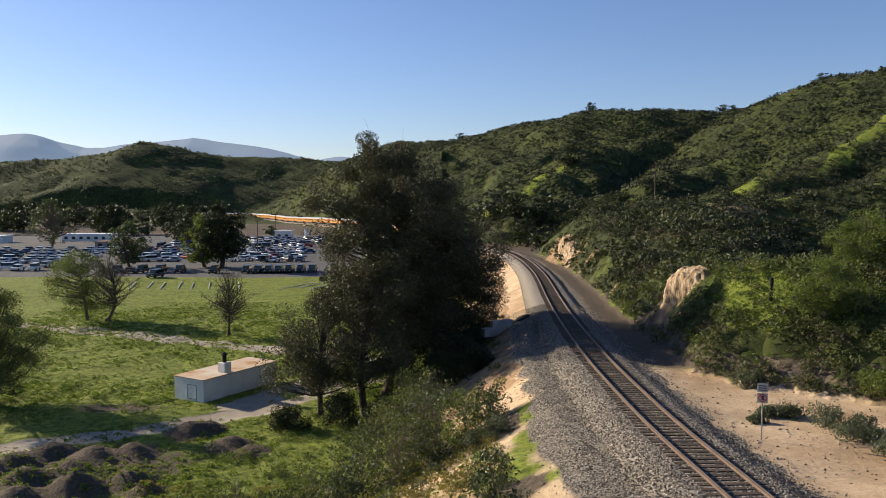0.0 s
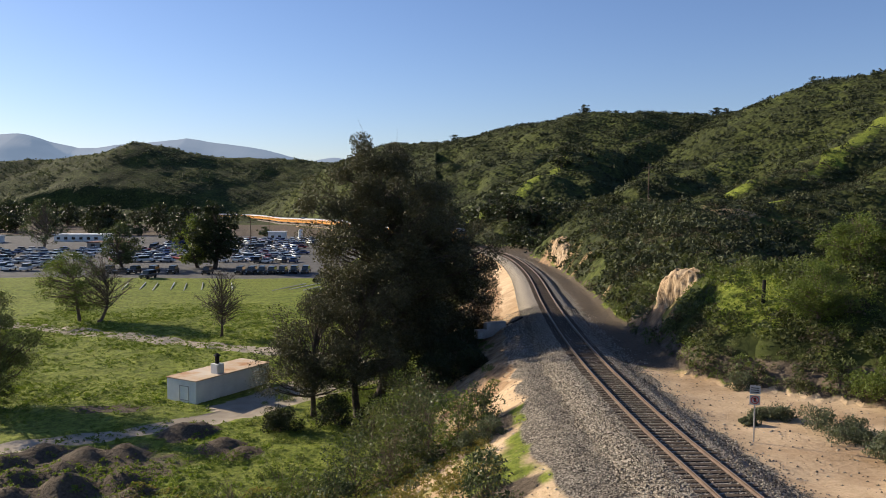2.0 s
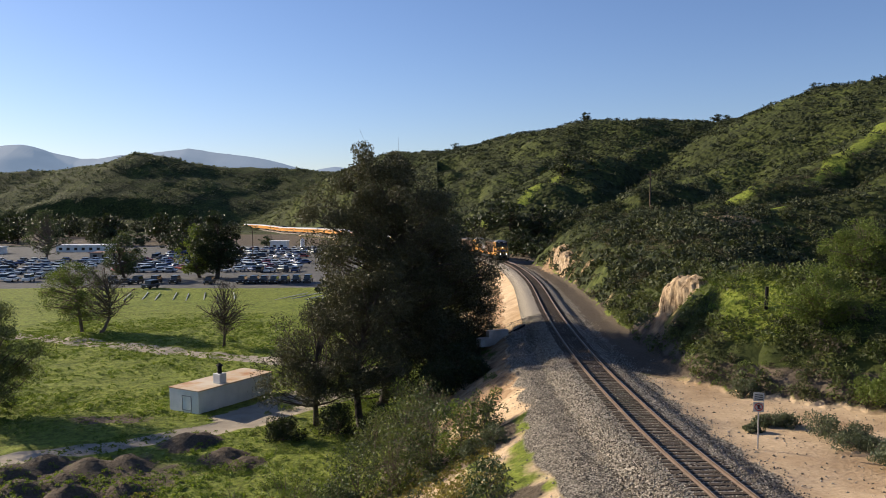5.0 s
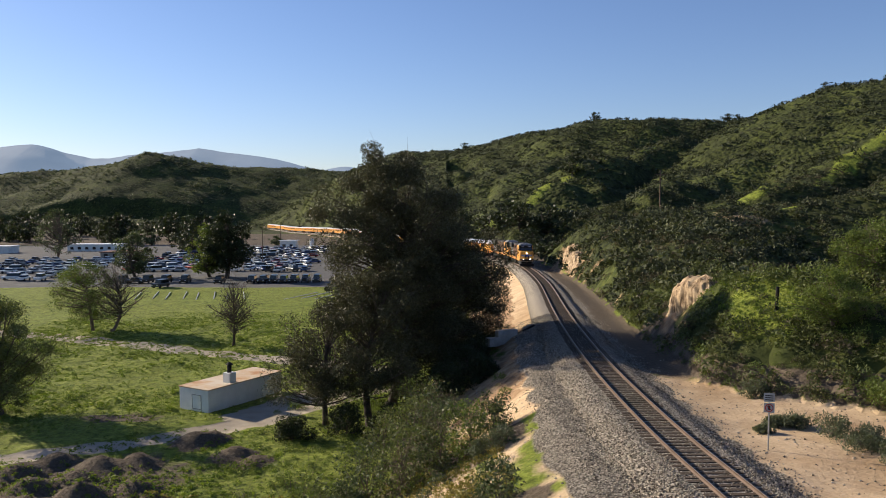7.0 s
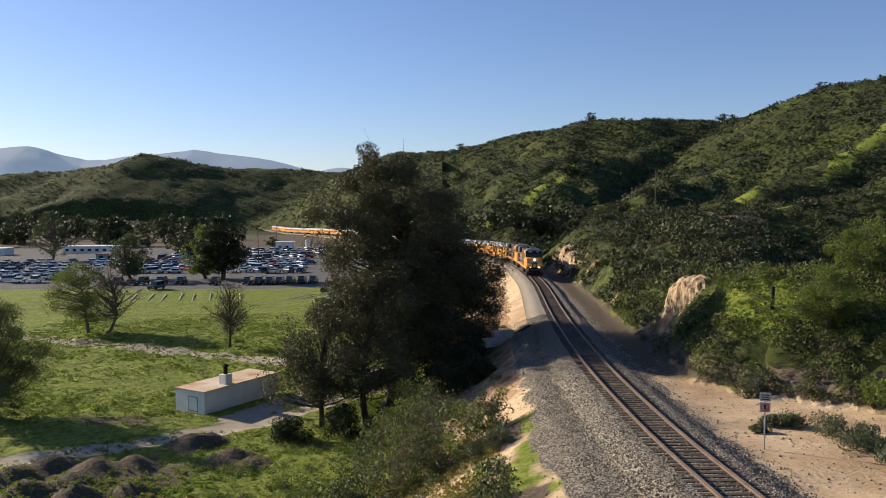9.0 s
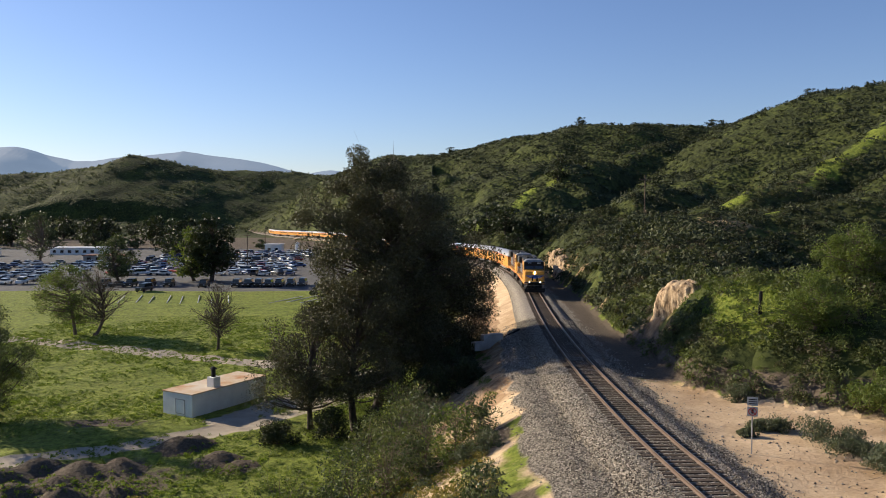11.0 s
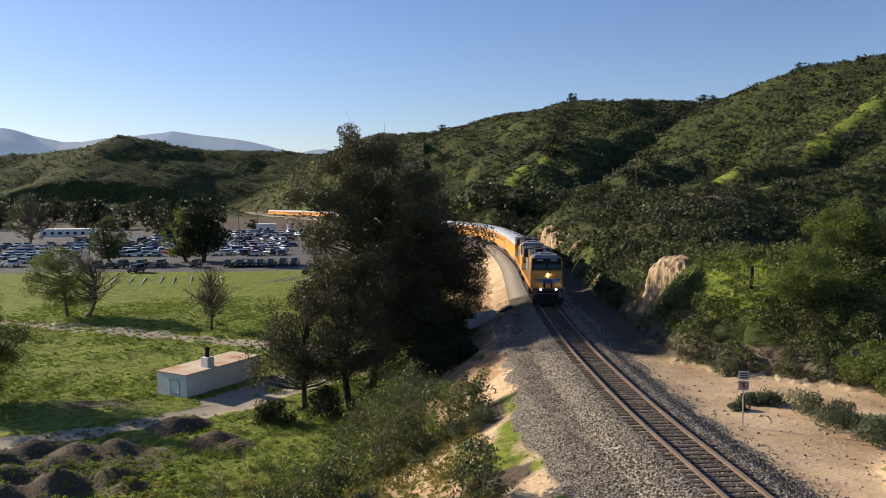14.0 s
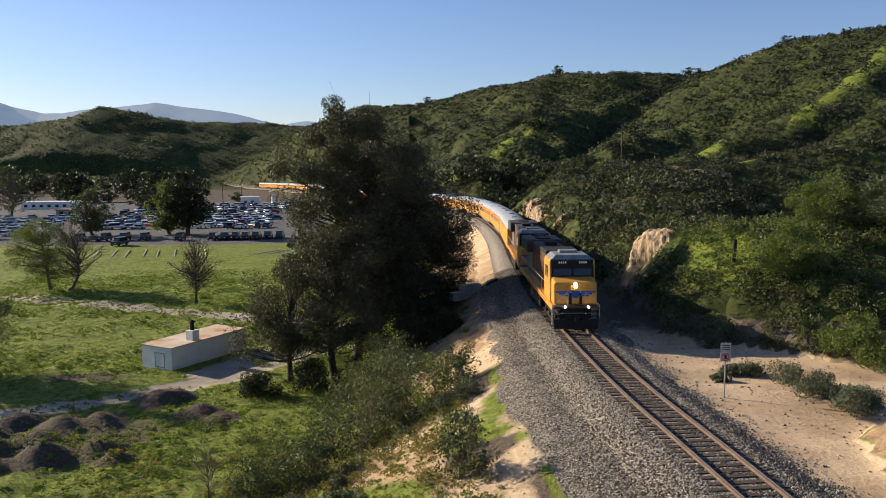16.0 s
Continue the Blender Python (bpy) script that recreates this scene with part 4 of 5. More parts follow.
    for sx in (-1.46, 1.46):
        bm = bmesh.new()
        cyl(bm, (sx, -10.2, 2.65), (sx, 6.0, 2.65), 0.022, n=6)
        for k in range(12):
            cyl(bm, (sx, -10.2 + k * 1.47, 1.6), (sx, -10.2 + k * 1.47, 2.65), 0.02, n=6)
        part("side_handrail", bm, M_PALE, root)
    bm = bmesh.new()
    box(bm, -1.0, 10.2, 0.75, 1.0, 10.5, 1.62, 0.05)
    part("pilot", bm, M_BLACK, root)
    bm = bmesh.new()
    box(bm, -1.48, 10.3, 1.50, 1.48, 10.92, 1.64, 0.03)
    part("front_platform", bm, M_SOOT, root, "dark front walkway platform")
    bm = bmesh.new()
    box(bm, -1.42, 10.45, 0.14, 1.42, 10.62, 0.72, 0.02)
    for v in bm.verts:
        v.co.y += 0.55 * (1 - abs(v.co.x) / 1.42) * (1.1 - v.co.z) + 0.12 * (0.72 - v.co.z)
    part("snow_plough", bm, M_BLACK, root)
    for x in (-0.62, -0.46, 0.46, 0.62):
        bm = bmesh.new()
        for a, q in (((x, 10.55, 1.3), (x, 10.72, 1.05)), ((x, 10.72, 1.05), (x * 0.9, 10.75, 0.62))):
            cyl(bm, a, q, 0.03, n=6)
        part("air_hose", bm, M_TYRE0, root)
    bm = bmesh.new()
    cyl(bm, (-1.3, 10.66, 1.16), (1.3, 10.66, 1.16), 0.02, n=6)
    part("uncoupling_lever", bm, M_PALE, root, "pale uncoupling lever")
    for sx in (-1, 1):
        bm = bmesh.new()
        box(bm, sx * 1.46 - 0.03, 9.9, 0.3, sx * 1.46 + 0.03, 10.5, 1.5, 0.01)
        part("step_side", bm, M_SOOT, root)
    bm = bmesh.new()
    box(bm, -0.6, 6.3, 4.68, 0.6, 7.3, 4.88, 0.05)
    part("air_conditioner", bm, M_LOCOGREY, root)
    bm = bmesh.new()
    for k in range(3):
        cyl(bm, (-0.15 + 0.15 * k, 5.2, 4.55), (-0.15 + 0.15 * k, 5.75, 4.60), 0.03, 0.09, 8)
    part("horn", bm, M_LOCOGREY, root)
    for y0, y1 in ((10.7, 11.25), (-11.2, -10.4)):
        part("coupler", box(bmesh.new(), -0.16, y0, 0.72, 0.16, y1, 1.02, 0.05), M_BLACK, root)
    bm = bmesh.new()
    box(bm, -1.45, -3.2, 0.28, 1.45, 3.3, 1.24, 0.18)
    part("fuel_tank", bm, M_BLACK, root)
    bogie(root, 6.5, 3, 1.9, 0.53)
    bogie(root, -6.7, 3, 1.9, 0.53)
    return root


def passenger_car(label, windows=11, span=20.5, dome=False):
    """Streamlined coach; z = 0 the top of the rails."""
    root = tagged(empty("passenger_car"), label, "train car", "cars of the train")
    bm = bmesh.new()
    box(bm, -1.52, -12.7, 1.02, 1.52, 12.7, 3.36, 0.05)
    part("body", bm, M_YELLOW, root)
    v, f = [], []
    prof = [(math.cos(a) * 1.53, 3.34 + math.sin(a) * 0.82) for a in np.linspace(0, math.pi, 11)]
    for y in (-12.7, -12.3, 12.3, 12.7):
        for x, z in prof:
            v.append((x, y, z - (0.12 if abs(y) > 12.5 else 0)))
    for i in range(3):
        for k in range(10):
            f.append((i * 11 + k, i * 11 + k + 1, i * 11 + k + 12, i * 11 + k + 11))
    f += [tuple(range(11)), tuple(range(43, 32, -1))]
    r = new("roof", mesh_from("roof", v, f, M_SILVER))
    r.parent = root
    tagged(r, label="rounded grey roof")
    for y in (-8.0, 0.5, 7.5):
        bm = bmesh.new()
        box(bm, -0.35, y - 0.8, 4.08, 0.35, y + 0.8, 4.26, 0.05)
        part("roof_vent", bm, M_LOCOGREY, root)
    for sx in (-1.526, 1.522):
        for z in (1.16, 3.2):
            bm = bmesh.new()
            box(bm, sx, -12.6, z, sx + 0.005, 12.6, z + 0.07)
            part("stripe", bm, M_RED, root, "thin red stripe")
        bm = bmesh.new()
        box(bm, sx * 1.001 - 0.004, -3.2, 3.0, sx * 1.001 + 0.004, 3.2, 3.16)
        part("lettering_bar", bm, M_RED, root, "red bar of lettering")
    bm = bmesh.new()
    box(bm, -0.03, -0.6, -0.34, 0.03, 0.6, 0.34, 0.02)
    me = bpy.data.meshes.new("window")
    bm.to_mesh(me)
    bm.free()
    me.materials.append(M_GLASS)
    for sx in (-1, 1):
        for k in range(windows):
            w = new("window", me)
            w.parent = root
            w.location = (sx * 1.505, (k - (windows - 1) / 2) * span / max(1, windows - 1), 2.55)
        if windows:
            bm = bmesh.new()
            box(bm, sx * 1.52 - 0.02, 11.3, 1.2, sx * 1.52 + 0.02, 12.1, 3.1, 0.01)
            part("door", bm, M_LOCOGREY, root)
    if dome:
        bm = bmesh.new()
        box(bm, -1.3, -4.6, 3.7, 1.3, 4.6, 4.75, 0.35)
        part("dome", bm, M_GLASS, root, "raised glazed observation dome")
    bm = bmesh.new()
    box(bm, -1.2, -8.0, 0.45, 1.2, 5.5, 1.04, 0.08)
    part("underfloor_gear", bm, M_LOCOGREY, root)
    for y in (-12.98, 12.7):
        part("diaphragm", box(bmesh.new(), -0.75, y, 1.05, 0.75, y + 0.28, 3.5, 0.06), M_BLACK, root)
    bogie(root, 9.0, 2, 2.6, 0.46)
    bogie(root, -9.0, 2, 2.6, 0.46)
    return root


lead = locomotive("yellow and grey diesel locomotive with lit headlights, leading the train")
second = copy_thing(lead, Matrix())
tagged(second, "yellow and grey diesel locomotive coupled behind the leading one")
for o in second.children_recursive:
    if o.data.materials[0] == M_LAMP:
        o.data = o.data.copy()
        o.data.materials[0] = M_GLASS
        o["label"] = "unlit round lamp"
TRAIN = [(lead, 11.3), (second, 11.3)]
coach = passenger_car("yellow passenger coach with grey roof and red stripes")
baggage = passenger_car("windowless yellow baggage car with grey roof", 0)
dome_car = passenger_car("yellow dome car with raised glazed roof", 9, 19.0, True)
kinds = [baggage, coach, dome_car]
order = [0, 1, 1, 1, 2, 1, 1, 2, 1, 1, 1, 2, 1, 1, 1, 2, 1, 1, 0, 1]
used = set()
for k in order:
    c = kinds[k] if k not in used else copy_thing(kinds[k], Matrix())
    used.add(k)
    TRAIN.append((c, 13.05))
S_STOP = float(np.interp(49.4, RAIL2D[:, 1], RAIL_S))
SPEED = 12.7


def train_pose(s):
    a, b = rail_at(s - 8.0)[0], rail_at(s + 8.0)[0]
    fwd = (a - b).normalized()
    right = fwd.cross(Vector((0, 0, 1))).normalized()
    up = right.cross(fwd)
    m = Matrix((right, fwd, up)).transposed().to_4x4()
    m.translation = (a + b) / 2
    return m


def motions():
    s = 0.0
    for ob, half in TRAIN:
        s += half
        if ob.name.startswith("locomotive"):
            for w in [o for o in ob.children_recursive if o.name.startswith("wheelset")]:
                x, y, z = w.location
                walk(w, [(k / 30, pose(x, y, z, -math.degrees(SPEED * k / 30 / z))) for k in range(481)])
        walk(ob, [(t, train_pose(S_STOP + SPEED * (16.0 - t) + s)) for t in [k * 0.5 for k in range(33)]])
        s += half

# ---- field: building, posts, lot ----
M_WALL = plain("whitewashed_wall", (0.74, 0.74, 0.70), 0.9, 0, 0.10, 0.8, 0.3)
M_ROOFING, _n, _l, _b = material("rusty_roof", 0.85, 0, 0.2)
_a = nz(_n, _l, 0.45, 5)
_l.new(ramp(_n, _l, _a.outputs[0], [(0.38, (0.60, 0.51, 0.40)), (0.55, (0.56, 0.40, 0.26)), (0.7, (0.45, 0.22, 0.10))]), _b.inputs["Base Color"])
M_CONCRETE = plain("concrete", (0.36, 0.33, 0.29), 0.95, 0, 0.25, 1.0, 0.4)
M_METAL = plain("grey_metal", (0.35, 0.35, 0.35), 0.5, 0.6, 0.2, 3.0)
M_CHAR = plain("charred_wood", (0.02, 0.017, 0.015), 0.95, 0, 0.4, 4.0, 0.6)
M_POLE = plain("pole_wood", (0.12, 0.085, 0.06), 0.95, 0, 0.3, 3.0)
M_TYRE = plain("tyre_rubber", (0.02, 0.02, 0.02), 0.9, 0, 0.2, 5.0)


def shed():
    """Low whitewashed block building with a flat rusty roof and a chimney."""
    ax, ay, ang, ln, wd, h = -21.3, 70.0, 59.5, 9.4, 3.7, 2.1
    z0 = ground_z(ax + 2, ay + 4) - 0.1
    root = tagged(empty("shed", Matrix.Translation((ax, ay, z0)) @ Matrix.Rotation(radians(ang), 4, "Z")), "low whitewashed block building with flat rust-stained roof", "building")
    t = 0.2
    for x0, y0, x1, y1 in ((0, 0, ln, t), (0, wd - t, ln, wd), (0, t, t, wd - t), (ln - t, t, ln, wd - t)):
        part("wall", box(bmesh.new(), x0, y0, -0.4, x1, y1, h), M_WALL, root)
    part("roof", box(bmesh.new(), -0.06, -0.06, h, ln + 0.06, wd + 0.06, h + 0.10, 0.02), M_ROOFING, root, "flat rust-stained roof")
    d = part("door", box(bmesh.new(), -0.03, 0.95, 0.35, 0.0, 2.0, 1.55, 0.01), M_WALL, root, "white shutter door")
    fr = bmesh.new()
    for y0, y1, z0_, z1 in ((0.88, 0.95, 0.28, 1.62), (2.0, 2.07, 0.28, 1.62), (0.95, 2.0, 1.55, 1.62), (0.95, 2.0, 0.28, 0.35)):
        box(fr, -0.05, y0, z0_, 0.0, y1, z1)
    part("door_frame", fr, M_METAL, d)
    c = part("chimney", box(bmesh.new(), 2.9, 0.35, h + 0.1, 3.75, 1.2, h + 1.0, 0.02), M_WALL, root, "square white chimney base")
    part("flue", cyl(bmesh.new(), (3.32, 0.78, h + 1.0), (3.32, 0.78, h + 1.75), 0.2, n=14), M_BLACK, c, "dark metal flue pipe")
    part("cap", cyl(bmesh.new(), (3.32, 0.78, h + 1.72), (3.32, 0.78, h + 1.95), 0.36, 0.08, 14), M_BLACK, c)


shed()


M_SIGN = plain("weathered_sign", (0.42, 0.42, 0.40), 0.6, 0, 0.15, 3.0)


def trackside_sign():
    x, y = 15.15, 37.3
    root = tagged(empty("trackside_sign", Matrix.Translation((x, y, ground_z(x, y))) @ Matrix.Rotation(radians(-18), 4, "Z")), "small white warning signs on a thin post beside the track", "sign")
    part("post", cyl(bmesh.new(), (0, 0, -0.3), (0, 0, 2.75), 0.035, n=8), M_METAL, root)
    a = part("plate", box(bmesh.new(), -0.24, -0.05, 2.33, 0.24, -0.035, 2.75, 0.004), M_SIGN, root, "upper white plate with bars")
    for k in range(3):
        part("text_bar", box(bmesh.new(), -0.18, -0.056, 2.41 + k * 0.1, 0.18, -0.051, 2.45 + k * 0.1), M_BLACK, a)
    b = part("plate", box(bmesh.new(), -0.24, -0.05, 1.82, 0.24, -0.035, 2.28, 0.004), M_SIGN, root, "lower white plate with red ring")
    ring = bmesh.new()
    for k in range(20):
        p, q = 2 * math.pi * k / 20, 2 * math.pi * (k + 1) / 20
        cyl(ring, (math.cos(p) * 0.17, -0.056, 2.05 + math.sin(p) * 0.17), (math.cos(q) * 0.17, -0.056, 2.05 + math.sin(q) * 0.17), 0.02, n=5)
    cyl(ring, (-0.12, -0.056, 2.17), (0.12, -0.056, 1.93), 0.02, n=5)
    part("ring", ring, M_RED, b, "red prohibition ring")
    part("figure", box(bmesh.new(), -0.05, -0.055, 1.96, 0.05, -0.051, 2.16), M_BLACK, b)


trackside_sign()
px, py = 22.7, 55.0
post = tagged(empty("burnt_post", Matrix.Translation((px, py, ground_z(px, py) - 0.2))), "short charred wooden post on the grassy mound", "post")
part("stump", cyl(bmesh.new(), (0, 0, 0), (0.05, 0, 1.75), 0.15, 0.12, 9), M_CHAR, post)
blk = tagged(empty("concrete_block", Matrix.Translation((5.6, 76, ground_z(5.6, 76) - 0.3)) @ Matrix.Rotation(0.5, 4, "Z")), "weathered concrete culvert block in the embankment", "block")
part("headwall", box(bmesh.new(), -1.1, -0.3, 0, 1.1, 0.3, 1.4, 0.03), M_CONCRETE, blk)
part("ledge", box(bmesh.new(), -2.3, -0.7, 0, -1.1, 0.1, 0.8, 0.03), M_CONCRETE, blk)
pipe = tagged(new("drain_pipe", mesh_from("drain_pipe", *tube([(0, 0, 0), (1.1, 0.4, 0.5), (2.2, 0.8, 1.0)], [0.1, 0.1, 0.1], 8), M_CHAR)), "rusty dark pipe lying on the sandy bank", "pipe")
pipe.location = (6.3, 77.5, ground_z(6.3, 77.5) + 0.05)


def utility_pole(x, y, h, cross=True, label="weathered wooden utility pole with crossarm"):
    root = tagged(empty("utility_pole", Matrix.Translation((x, y, ground_z(x, y) - 0.3))), label, "pole", "utility poles")
    part("shaft", cyl(bmesh.new(), (0, 0, 0), (0, 0, h), 0.17, 0.11, 8), M_POLE, root)
    if cross:
        part("crossarm", box(bmesh.new(), -1.2, -0.06, h - 0.9, 1.2, 0.06, h - 0.75), M_POLE, root)


utility_pole(45.0, 170, 9.5)
utility_pole(-60, 258, 11.5)
utility_pole(-88, 420, 11.0)

# parked cars
PAINTS = [("white", (0.72, 0.72, 0.70)), ("silver", (0.45, 0.46, 0.47)), ("dark grey", (0.05, 0.052, 0.056)), ("blue", (0.03, 0.06, 0.16)), ("red", (0.28, 0.03, 0.025)), ("black", (0.012, 0.012, 0.013))]


def car(word, colour, suv):
    root = tagged(empty("parked_car"), f"{word} {'four-wheel-drive' if suv else 'sedan car'} parked on the asphalt lot", "car", "cars in the lot")
    paint = plain("paint_" + word.replace(" ", "_"), colour, 0.28, 0.1, 0.06, 1.0, 0, "Object", 0.5)
    h = 1.85 if suv else 1.45
    bm = bmesh.new()
    box(bm, -0.9, -2.25, 0.35, 0.9, 2.25, 1.05 if suv else 0.88, 0.12)
    part("body", bm, paint, root)
    bm = bmesh.new()
    box(bm, -0.8, -2.1 if suv else -1.5, 0.95, 0.8, 1.0 if suv else 0.9, h - 0.08, 0.08)
    for v in bm.verts:
        if v.co.z > 1.15:
            v.co.x *= 0.86
            v.co.y = v.co.y * (0.92 if suv else 0.72)
    part("glasshouse", bm, M_GLASS, root, "dark glazed cabin")
    bm = bmesh.new()
    k = 1.9 if suv else 1.1
    box(bm, -0.72, -k, h - 0.12, 0.72, 0.9 if suv else 0.62, h, 0.05)
    part("roof", bm, paint, root)
    for sx in (-0.92, 0.72):
        for y in (-1.4, 1.4):
            part("wheel", cyl(bmesh.new(), (sx, y, 0.34), (sx + 0.2, y, 0.34), 0.34, n=10), M_TYRE, root)
    for sx in (-0.65, 0.65):
        part("headlamp", box(bmesh.new(), sx - 0.17, 2.23, 0.66, sx + 0.17, 2.27, 0.82), M_WHITE, root)
    return root


CARS = [car(w, c, False) for w, c in PAINTS[:5]] + [car(w, c, True) for w, c in (PAINTS[5], PAINTS[0], PAINTS[2])]
car_rng = random.Random(11)
fresh = set(range(len(CARS)))


def park(k, x, y, turn):
    m = Matrix.Translation((x, y, ground_z(x, y) + 0.02)) @ Matrix.Rotation(radians(turn), 4, "Z")
    if k in fresh:
        fresh.discard(k)
        CARS[k].matrix_world = m
    else:
        copy_thing(CARS[k], m)


for row, y in enumerate((226, 238, 247, 262, 271, 288, 297, 314, 330, 346)):
    x = -92.0 - row * 2
    while x < -40 - row * 1.2:
        if car_rng.random() < 0.86 and not (-74 < x < -62 and y < 250):
            park(car_rng.choice([0, 0, 0, 1, 1, 2, 3, 3, 4, 6, 7]), x, y + car_rng.uniform(-3, 3), car_rng.choice([0, 180, 90, 40, -40]) + car_rng.uniform(-14, 14))
        x += 2.7 + car_rng.uniform(0, 0.9)
for row, y in enumerate((198, 207, 220, 229, 243, 258, 274)):
    x = -150.0
    while x < -98 - row:
        if car_rng.random() < 0.72:
            park(car_rng.choice([0, 0, 1, 1, 2, 3, 6]), x, y + car_rng.uniform(-1, 1), car_rng.choice([0, 180, 90]) + car_rng.uniform(-12, 12))
        x += 2.8 + car_rng.uniform(0, 1.6)
for x, y, k, t in ((-74, 190, 7, 180), (-70, 188, 2, 90), (-67.5, 189, 5, 180), (-63.5, 190, 5, 178), (-60.2, 177.5, 7, 165), (-58.8, 190, 5, 182), (-50.3, 189, 5, 180), (-42.8, 190, 5, 180), (-40.2, 190.5, 5, 176), (-37.8, 191, 5, 183), (-35.4, 190.8, 5, 180), (-33.0, 191.5, 5, 178), (-30.3, 192, 5, 181), (-27.6, 192.5, 7, 180)):
    park(k, x - 4, y, t)
# worn stall lines in the overgrown lot
for k in range(12):
    x, y = -62.5 + k * 3.0 + (9 if k > 7 else 0), 160 + (k % 2) * 1.5
    ln = part("stall_line", box(bmesh.new(), -0.08, -6.5, -0.1, 0.08, 6.5, 0.03), M_SIGN)
    ln.matrix_world = Matrix.Translation((x, y, ground_z(x, y) + 0.16)) @ Matrix.Rotation(radians(15 if k < 8 else -20), 4, "Z")
    tagged(ln, "worn white stall line on overgrown asphalt", "road marking", "stall lines")


def low_building(x, y, w, dp, h, wall, roof, label, turn=0.0):
    root = tagged(empty("low_building", Matrix.Translation((x, y, ground_z(x, y) - 0.2)) @ Matrix.Rotation(radians(turn), 4, "Z")), label, "building")
    part("wall", box(bmesh.new(), -w / 2, -dp / 2, 0, w / 2, dp / 2, h), wall, root)
    bm = bmesh.new()
    box(bm, -w / 2 - 0.4, -dp / 2 - 0.4, h, w / 2 + 0.4, dp / 2 + 0.4, h + 0.25, 0.03)
    for v in bm.verts:
        if v.co.z > h + 0.2:
            v.co.z += 0.7 * (1 - abs(v.co.y) / (dp / 2 + 0.5))
    part("roof", bm, roof, root)
    for k in range(max(2, int(w / 3.5))):
        x0 = -w / 2 + 1.2 + k * 3.2
        if x0 + 1.4 < w / 2:
            part("window", box(bmesh.new(), x0, -dp / 2 - 0.04, 1.0, x0 + 1.4, -dp / 2, 2.1), M_GLASS, root)


M_REDROOF = plain("red_roof", (0.16, 0.07, 0.05), 0.9, 0, 0.25, 0.8)
M_BLUEROOF = plain("blue_awning", (0.03, 0.05, 0.16), 0.7, 0, 0.2, 0.8)
low_building(-152, 345, 22, 8, 3.0, M_WALL, M_WHITE, "long white low building beyond the car lot")
low_building(-190, 330, 20, 8, 3.0, M_WALL, M_WHITE, "white low building with pale roof")
low_building(-117, 288, 14, 8, 2.6, M_CONCRETE, M_REDROOF, "low building with dark red roof among cars")
low_building(-92, 300, 14, 6, 2.4, M_BLUEROOF, M_BLUEROOF, "blue canopy shelter in the car lot", 4)
low_building(-72, 362, 7.5, 5, 3.6, M_WALL, M_WHITE, "small white office building at the lot edge")
tank = tagged(empty("storage_tank", Matrix.Translation((-60, 352, ground_z(-60, 352) - 0.2))), "slim white upright tank at the lot edge", "tank")
part("shell", cyl(bmesh.new(), (0, 0, 0), (0, 0, 4.6), 1.0, n=16), M_WHITE, tank)
part("cap", cyl(bmesh.new(), (0, 0, 4.6), (0, 0, 5.2), 1.0, 0.3, 16), M_WHITE, tank)

# ---- trees round the lot and on the slopes ----
ROUND = [(0.14, 2.6, 0), (0.4, 4.4, 0), (0.7, 3.8, 0), (1.0, 1.0, 0)]


def wide(r):
    return [(h, q * r, s) for h, q, s in ROUND]


make_tree("lot_tree", -56.5, 203, 17.0, wide(1.35), 90, 120, 0.34, M_DARK, M_BARK, 31, "large dark broad tree on the lot edge", trunk_r=0.6, clump_r=1.6)
make_tree("lot_tree", -62.0, 207, 13.5, wide(1.0), 60, 90, 0.32, M_GREEN, M_BARK, 32, "tree with yellow-green fresh leaves beside a dark one", trunk_r=0.45, clump_r=1.5)
make_tree("lot_tree", -81, 206, 12.5, wide(1.0), 60, 70, 0.30, M_WILLOW, M_BARK, 33, "green-brown tree among the parked cars", trunk_r=0.4, clump_r=1.4)
make_tree("lot_tree", -140, 285, 18.0, wide(1.7), 70, 60, 0.30, M_WILLOW, M_TWIG, 34, "wide thinly leaved tree behind the parked cars", trunk_r=0.5, clump_r=1.8, twigs=2)
far_rng = random.Random(5)
base_dark = make_tree("far_tree", -150, 430, 15.0, wide(1.5), 34, 38, 0.72, M_DARK, M_BARK, 35, "dark dense tree in the row behind the lot", trunk_r=0.5, clump_r=2.0, group="far trees")
base_olive = make_tree("far_tree", -120, 420, 11.0, wide(1.3), 30, 38, 0.66, M_WILLOW, M_BARK, 36, "grey-green tree in the row behind the lot", trunk_r=0.4, clump_r=1.8, group="far trees")
for k in range(64):
    x, y = far_rng.uniform(-330, -70), far_rng.uniform(385, 560)
    if abs(near_rail(np.array([x]), np.array([y]))[0][0]) < 26 or (x > -0.262 * y):
        continue
    b = base_dark if far_rng.random() < 0.72 else base_olive
    s = far_rng.uniform(0.6, 1.25)
    c = copy_thing(b, Matrix())
    c.matrix_world = Matrix.Translation((x, y, ground_z(x, y) - 0.3)) @ Matrix.Rotation(far_rng.uniform(0, 6.28), 4, "Z") @ Matrix.Diagonal((s, s, s * far_rng.uniform(0.85, 1.1), 1))
